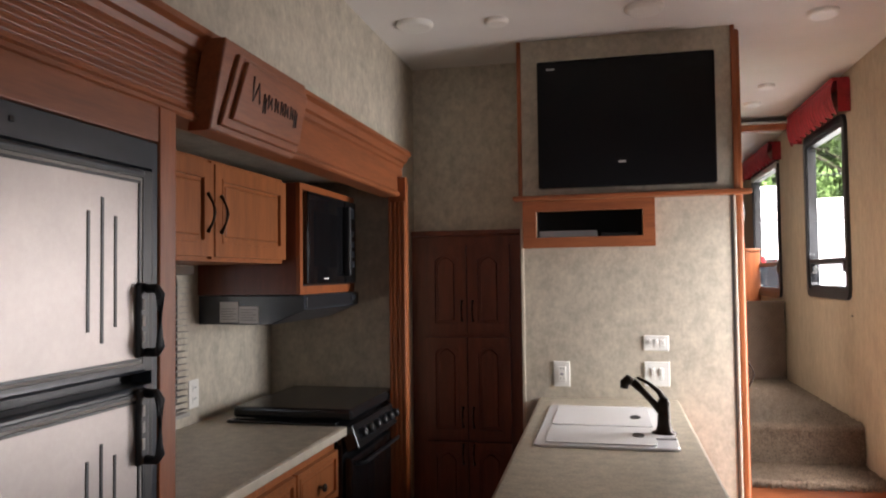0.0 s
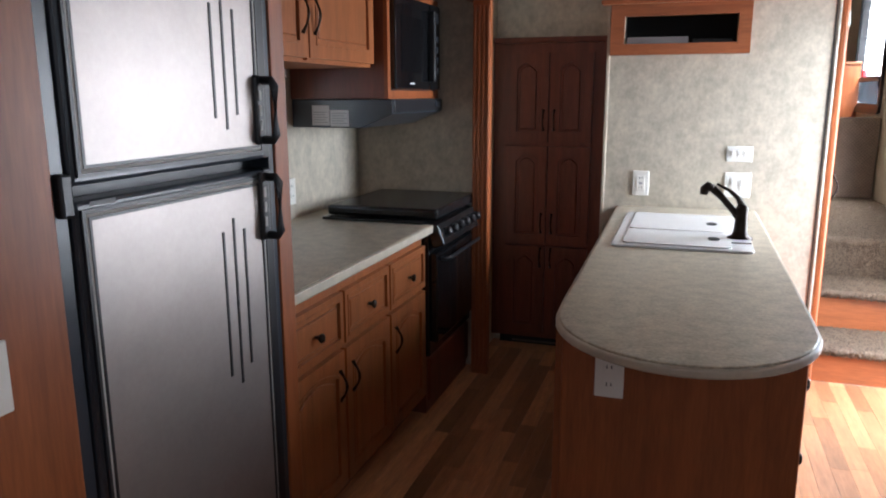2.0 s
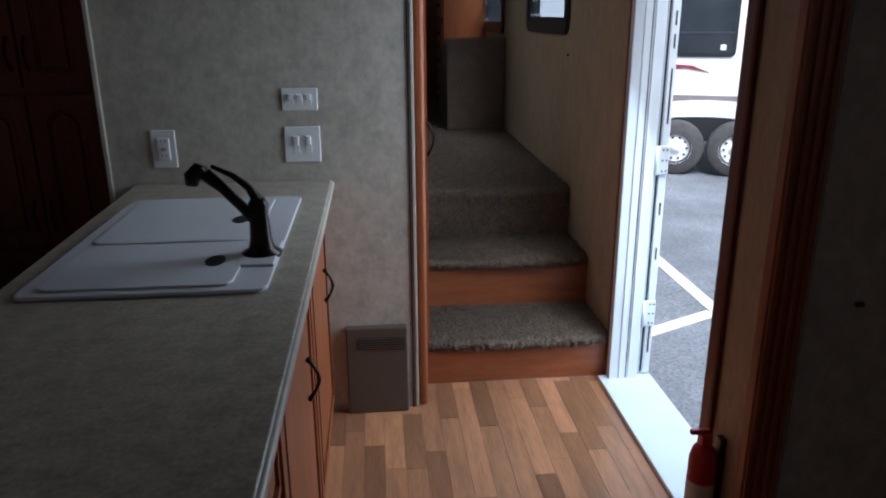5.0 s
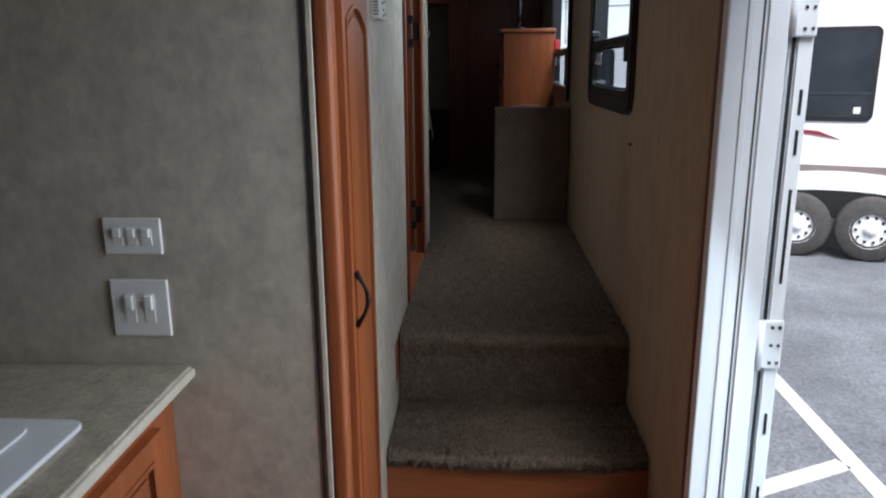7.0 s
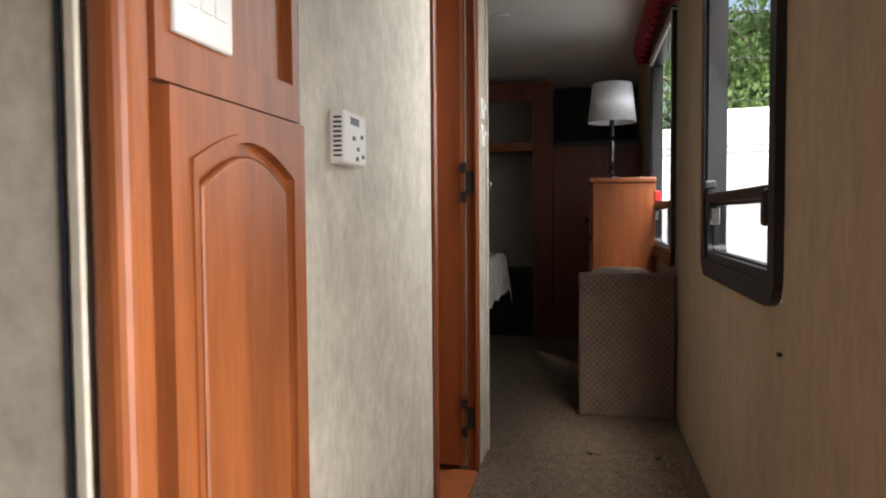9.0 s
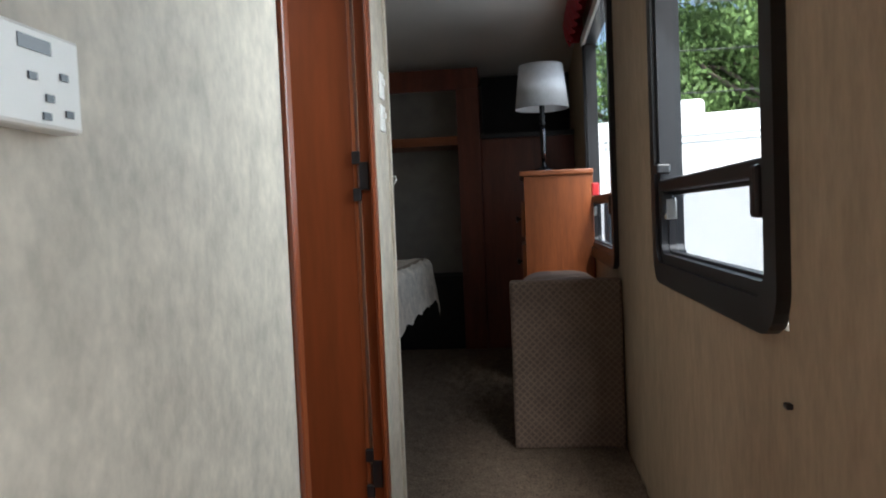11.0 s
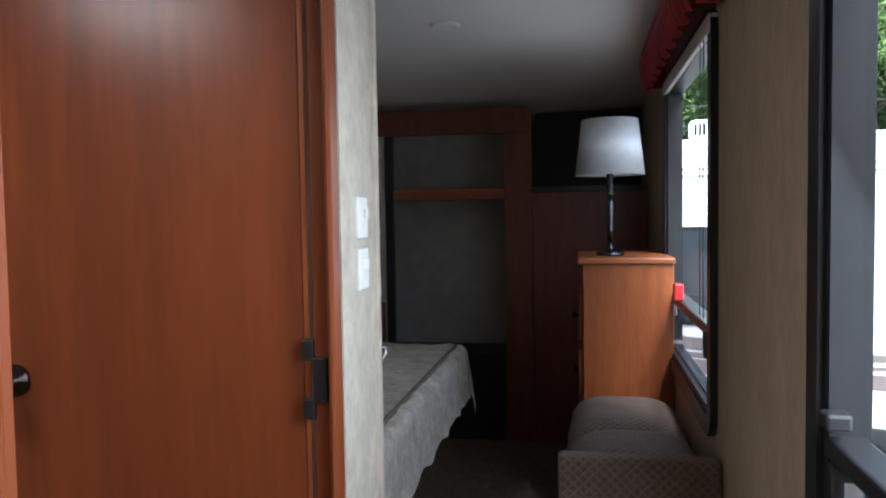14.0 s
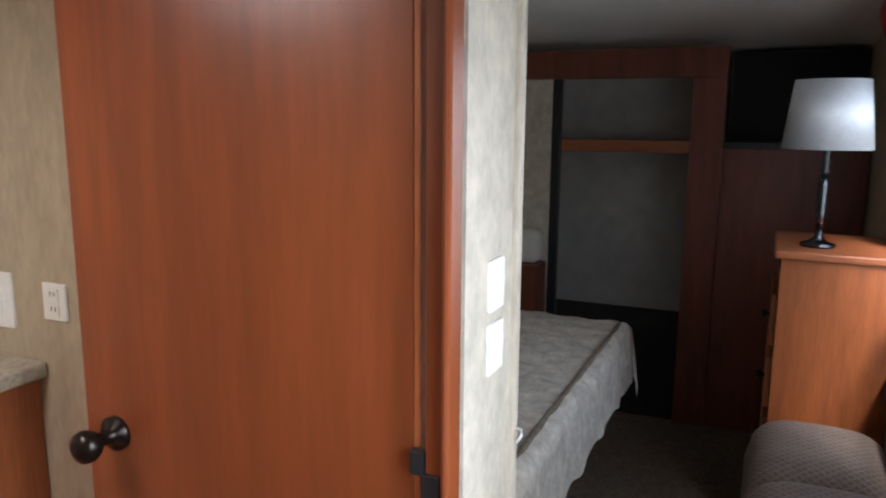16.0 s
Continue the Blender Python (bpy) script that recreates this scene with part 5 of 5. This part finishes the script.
gb = bmesh.new()
for a in [(-300, -300), (300, -300), (300, 300), (-300, 300)]:
    gb.verts.new((a[0], a[1], GZ))
gb.faces.new(gb.verts)
struct("ground", gb, ASPHALT, "grey worn asphalt parking lot")


def stripe(name, a, b, w, label):
    d2 = (Vector(b) - Vector(a))
    n = Vector((-d2.y, d2.x)).normalized() * w / 2
    A, B = Vector(a), Vector(b)
    return solo(name, prism([tuple(A + n), tuple(A - n), tuple(B - n), tuple(B + n)], GZ + 0.001, GZ + 0.006), PAINTLINE, label, "road marking", "parking lines")


stripe("parking_line", (4.28, 8.3), (4.28, 2.0), 0.12, "faded white painted parking line")
stripe("parking_line", (4.22, 6.5), (3.0, 5.9), 0.12, "faded white painted hatch line")

T = pose(6.82, 11.55, GZ, 0, 0, -21)
tr = thing("travel_trailer", 6.82, 11.55, GZ, "white travel trailer with brown stripe on tandem wheels", "trailer")


def tpart(name, bm, material, parent, label=""):
    bm.transform(T)
    return part(name, bm, material, parent, label)


tb = tpart("body", prism([(-9.0, 0.62), (2.6, 0.62), (4.6, 1.5), (5.0, 2.4), (4.6, 3.42), (4.2, 3.54), (-8.9, 3.54), (-9.05, 3.42)], 0.08, 2.55, 0.03, XZ), GEL, tr)
tpart("lower_stripe", box(-9.0, 2.62, 0.068, 0.082, 1.02, 1.17, 0.003), STRIPE, tb, "brown lower stripe")
tpart("swoosh", prism([(-1.3, 1.52), (-0.8, 1.56), (-0.45, 1.50), (-0.7, 1.60), (-1.2, 1.63)], 0.066, 0.082, 0.0, XZ), STRIPER, tb)
for band in ([(-4.6, 1.30), (-2.6, 1.26), (-1.25, 1.36), (-2.4, 1.38), (-4.6, 1.44)], [(-4.6, 1.20), (-2.4, 1.19), (-1.3, 1.27), (-2.6, 1.235), (-4.6, 1.26)]):
    tpart("swoosh", prism(band, 0.066, 0.082, 0.0, XZ), STRIPE, tb, "brown painted swoosh")
arch = [(-1.65 + 0.0, 0.55)] + [(-0.42 + 1.25 * math.cos(radians(180 - 180 * i / 16)), 0.55 + 0.55 * math.sin(radians(180 * i / 16)) ** 0.6) for i in range(17)] + [(0.85, 0.55)]
tpart("wheel_arch", prism(arch, 0.04, 0.09, 0.0, XZ), GEL, tb, "white wheel arch trim")
arch2 = [(-0.42 + 1.13 * math.cos(radians(180 - 180 * i / 16)), 0.50 + 0.36 * math.sin(radians(180 * i / 16)) ** 0.6) for i in range(17)]
# Flat near-black sheet for the shade inside the wheel arch.
tpart("wheel_well", prism(arch2, 0.025, 0.05, 0.0, XZ), DARK, tb)


def wheel(cx):
    c = 0.408
    prof = [(0.20, -0.06), (0.24, -0.10), (0.37, -0.10), (0.405, -0.07), (0.41, 0.0), (0.405, 0.07), (0.37, 0.10), (0.2, 0.10)]
    M = Matrix.Translation((cx, -0.04, c)) @ Matrix.Rotation(radians(90), 4, "X")
    bm = lathe(0, 0, [(r, h) for r, h in prof], 40)
    bm.transform(M)
    wl = tpart("wheel", bm, TYRE, tr, "worn black tyre")
    bm = lathe(0, 0, [(0.235, 0.105), (0.225, 0.085), (0.20, 0.06), (0.12, 0.085), (0.07, 0.09), (0.065, 0.12), (0.0, 0.125)], 32)
    bm.transform(M)
    rim = tpart("rim", bm, GEL, wl, "white steel rim")
    for k in range(10):
        a = 6.28318 * k / 10
        tpart("rim_hole", box(cx + 0.16 * math.cos(a) - 0.016, cx + 0.16 * math.cos(a) + 0.016, -0.135, -0.11, c + 0.16 * math.sin(a) - 0.016, c + 0.16 * math.sin(a) + 0.016, 0.004), DARK, wl)


wheel(0.0)
wheel(-0.84)


def trailer_window(x0, x1, z0, z1):
    wv = tpart("window", prism(rounded(x0, x1, z0, z1, 0.09), 0.06, 0.085, 0.004, XZ), BLACK, tr, "dark framed trailer window")
    tpart("pane", prism(rounded(x0 + 0.05, x1 - 0.05, z0 + 0.05, z1 - 0.05, 0.06), 0.054, 0.06, 0.0, XZ), SMOKED, wv, "smoked glass pane")
    tpart("rail", box(x0 + 0.05, x1 - 0.05, 0.048, 0.06, z0 + 0.33, z0 + 0.36), SLATE, wv)
    tpart("knob", box(x1 - 0.22, x1 - 0.14, 0.05, 0.06, z0 + 0.10, z0 + 0.18, 0.01), WHITEP, wv)


trailer_window(-1.45, -0.12, 1.72, 2.86)
trailer_window(-4.0, -3.3, 1.55, 2.65)
trailer_window(2.0, 2.9, 1.9, 2.7)
tpart("seam", box(0.52, 0.535, 0.072, 0.082, 1.45, 1.85), STRIPE, tr)
tpart("roof_air_conditioner", box(-6.6, -5.6, 0.7, 1.6, 3.54, 3.86, 0.10, seg=4), GEL, tr, "white rooftop air conditioner")
for i in range(6):
    tpart("awning_rib", box(-8.7, 3.5, 0.06, 0.075, 3.30 - 0.02 * i, 3.305 - 0.02 * i), ALU, tr) if i in (0, 4) else None

# second trailer, farther along
T = pose(4.6, 16.5, GZ, 0, 0, -12)
tr = thing("travel_trailer", 4.6, 16.5, GZ, "plain white trailer parked farther back", "trailer")
tb = tpart("body", prism([(-4.0, 0.6), (6.5, 0.6), (6.6, 3.75), (6.3, 3.95), (-3.9, 3.95), (-4.0, 3.7)], 0.0, 2.4, 0.05, XZ), GEL, tr)
tpart("band", box(-3.9, 6.5, -0.01, 0.004, 3.30, 3.33), ALU, tb)
tpart("roof_air_conditioner", box(-0.9, 0.6, 0.5, 1.4, 3.95, 4.32, 0.10, seg=4), GEL, tr, "white rooftop air conditioner")
for i in range(7):
    tpart("vent_slot", box(-0.8 + 0.07 * i, -0.76 + 0.07 * i, 0.49, 0.505, 4.05, 4.24), DARK, tr)
for cx in (0.6, 1.4):
    wheel(cx)


def leaf_mesh(name, rnd, material, count, rx, rz, size):
    bm = bmesh.new()
    verts, faces = [], []
    lumps = [(rnd.uniform(-1, 1) * rx * 0.7, rnd.uniform(-1, 1) * rx * 0.7, rnd.uniform(-0.8, 1) * rz * 0.8, rnd.uniform(0.16, 0.40)) for _ in range(44)]
    for _ in range(count):
        lx, ly, lz, lr = rnd.choice(lumps)
        d3 = Vector((rnd.gauss(0, 1), rnd.gauss(0, 1), rnd.gauss(0, 1))).normalized() * (rnd.random() ** 0.4) * lr
        c = Vector((lx + d3.x * rx * 0.9, ly + d3.y * rx * 0.9, lz + d3.z * rz * 0.8))
        s = size * rnd.uniform(0.6, 1.4)
        e = Euler((rnd.uniform(0, 6.28), rnd.uniform(0, 6.28), rnd.uniform(0, 6.28))).to_matrix()
        i = len(verts)
        for p in ((-s, 0, 0), (0, -s * 0.5, 0.15 * s), (s, 0, 0), (0, s * 0.5, 0.15 * s)):
            verts.append(c + e @ Vector(p))
        faces.append((i, i + 1, i + 2, i + 3))
    bm.free()
    me = bpy.data.meshes.new(name)
    me.from_pydata([tuple(v) for v in verts], [], faces)
    me.materials.append(material)
    return me


def tree(x, y, h, spread, seed, material, label, leaves=26000, bare=False):
    rnd = random.Random(seed)
    t = thing("tree", x, y, GZ, label, "tree", "trees behind the lot")
    bm = tube([(x, y, GZ), (x + 0.1, y, GZ + h * 0.3), (x - 0.1, y + 0.1, GZ + h * 0.6), (x, y, GZ + h * 0.9)], 0.2, 9, radii=[0.28, 0.22, 0.15, 0.05])
    tk = part("trunk", bm, BARK, t)
    bm = bmesh.new()
    for k in range(16 if bare else 9):
        a = rnd.uniform(0, 6.28)
        z0 = GZ + h * rnd.uniform(0.25, 0.7)
        l = spread * rnd.uniform(0.6, 1.0)
        m1 = Vector((x + math.cos(a) * l * 0.5, y + math.sin(a) * l * 0.5, z0 + h * 0.12))
        e1 = Vector((x + math.cos(a + 0.3) * l, y + math.sin(a + 0.3) * l, z0 + h * rnd.uniform(0.1, 0.3)))
        tube([(x, y, z0), m1, e1], 0.07, 6, bm, radii=[0.10, 0.06, 0.02])
        if bare:
            for _ in range(8):
                q = m1.lerp(e1, rnd.random())
                tube([q, q + Vector((rnd.uniform(-0.7, 0.7), rnd.uniform(-0.7, 0.7), rnd.uniform(-0.5, 0.7)))], 0.02, 5, bm, radii=[0.025, 0.008])
    part("limbs", bm, BARK, t)
    ob = new("crown", leaf_mesh("crown", rnd, material, leaves, spread, h * 0.36, 0.085))
    ob.parent = t
    ob.location = (0, 0, h * 0.62)
    return t


tree(9.0, 24.0, 10.4, 4.2, 1, LEAF, "broad leafy green tree behind the trailers")
tree(5.6, 27.0, 8.6, 4.5, 2, LEAFD, "tall deep green tree behind the trailers")
tree(13.5, 23.5, 10.5, 4.2, 3, LEAFD, "broad deep green tree behind the trailers")
tree(11.2, 21.5, 9.0, 2.8, 4, DRYLEAF, "grey mossy half-bare tree behind the lot", 1500, True)
tree(17.5, 22.0, 11.0, 4.5, 5, LEAF, "broad leafy green tree behind the trailers")
tree(9.5, 30.0, 9.5, 5.0, 6, LEAFD, "tall deep green tree far behind")
tree(14.5, 29.0, 11.0, 5.0, 8, LEAF, "tall leafy green tree far behind")
for k, (za, zb) in enumerate(((6.2, 6.0), (5.2, 5.05), (4.3, 4.25))):
    solo("power_line", tube([(-10, 20.0, za), (6, 20.0, za - 0.35), (30, 20.0, zb)], 0.012, 5), BLACK, "thin dark overhead cable", "cable", "overhead cables")

# ---- floor planks ----
pl = thing("plank_floor", 1.2, 0.4, 0.0, "warm brown wood-look plank floor in staggered strips", "floor", kind="structure")
rnd = random.Random(11)
width, count = 0.07, 0
shared = {}
rest = bmesh.new()
xcol = -0.655
while xcol < 3.29:
    y = -2.95 + rnd.uniform(0.0, 0.5)
    segs = []
    while y < 3.838:
        l = rnd.choice((0.35, 0.5, 0.7))
        segs.append((y, min(y + l, 3.838)))
        y += l
    for y0, y1 in segs:
        hidden = xcol + width > 2.44 and y1 > 2.6
        if hidden:
            continue
        near = 0.0 < xcol < 2.45 and y1 > 0.9 and not (0.78 < xcol < 1.2 and y0 > 1.7)
        if near and count < 300 and y1 - y0 > 0.02:
            key = round(y1 - y0, 3)
            if key not in shared:
                b2 = box(0.0005, width - 0.0005, 0.0005, key - 0.0005, -0.004, 0.0)
                me = bpy.data.meshes.new("plank")
                b2.to_mesh(me)
                b2.free()
                me.materials.append(PLANK)
                shared[key] = me
            ob = new("plank", shared[key])
            ob.parent = pl
            ob.location = (xcol - 1.2, y0 - 0.4, rnd.uniform(-0.0004, 0.0004))
            count += 1
        elif y1 - y0 > 0.02:
            box(xcol + 0.0005, xcol + width - 0.0005, y0 + 0.0005, y1 - 0.0005, -0.0041, -0.0002, bm=rest)
    xcol += width
rp = part("planks", rest, PLANK, pl)
tagged(rp, kind="stuff")
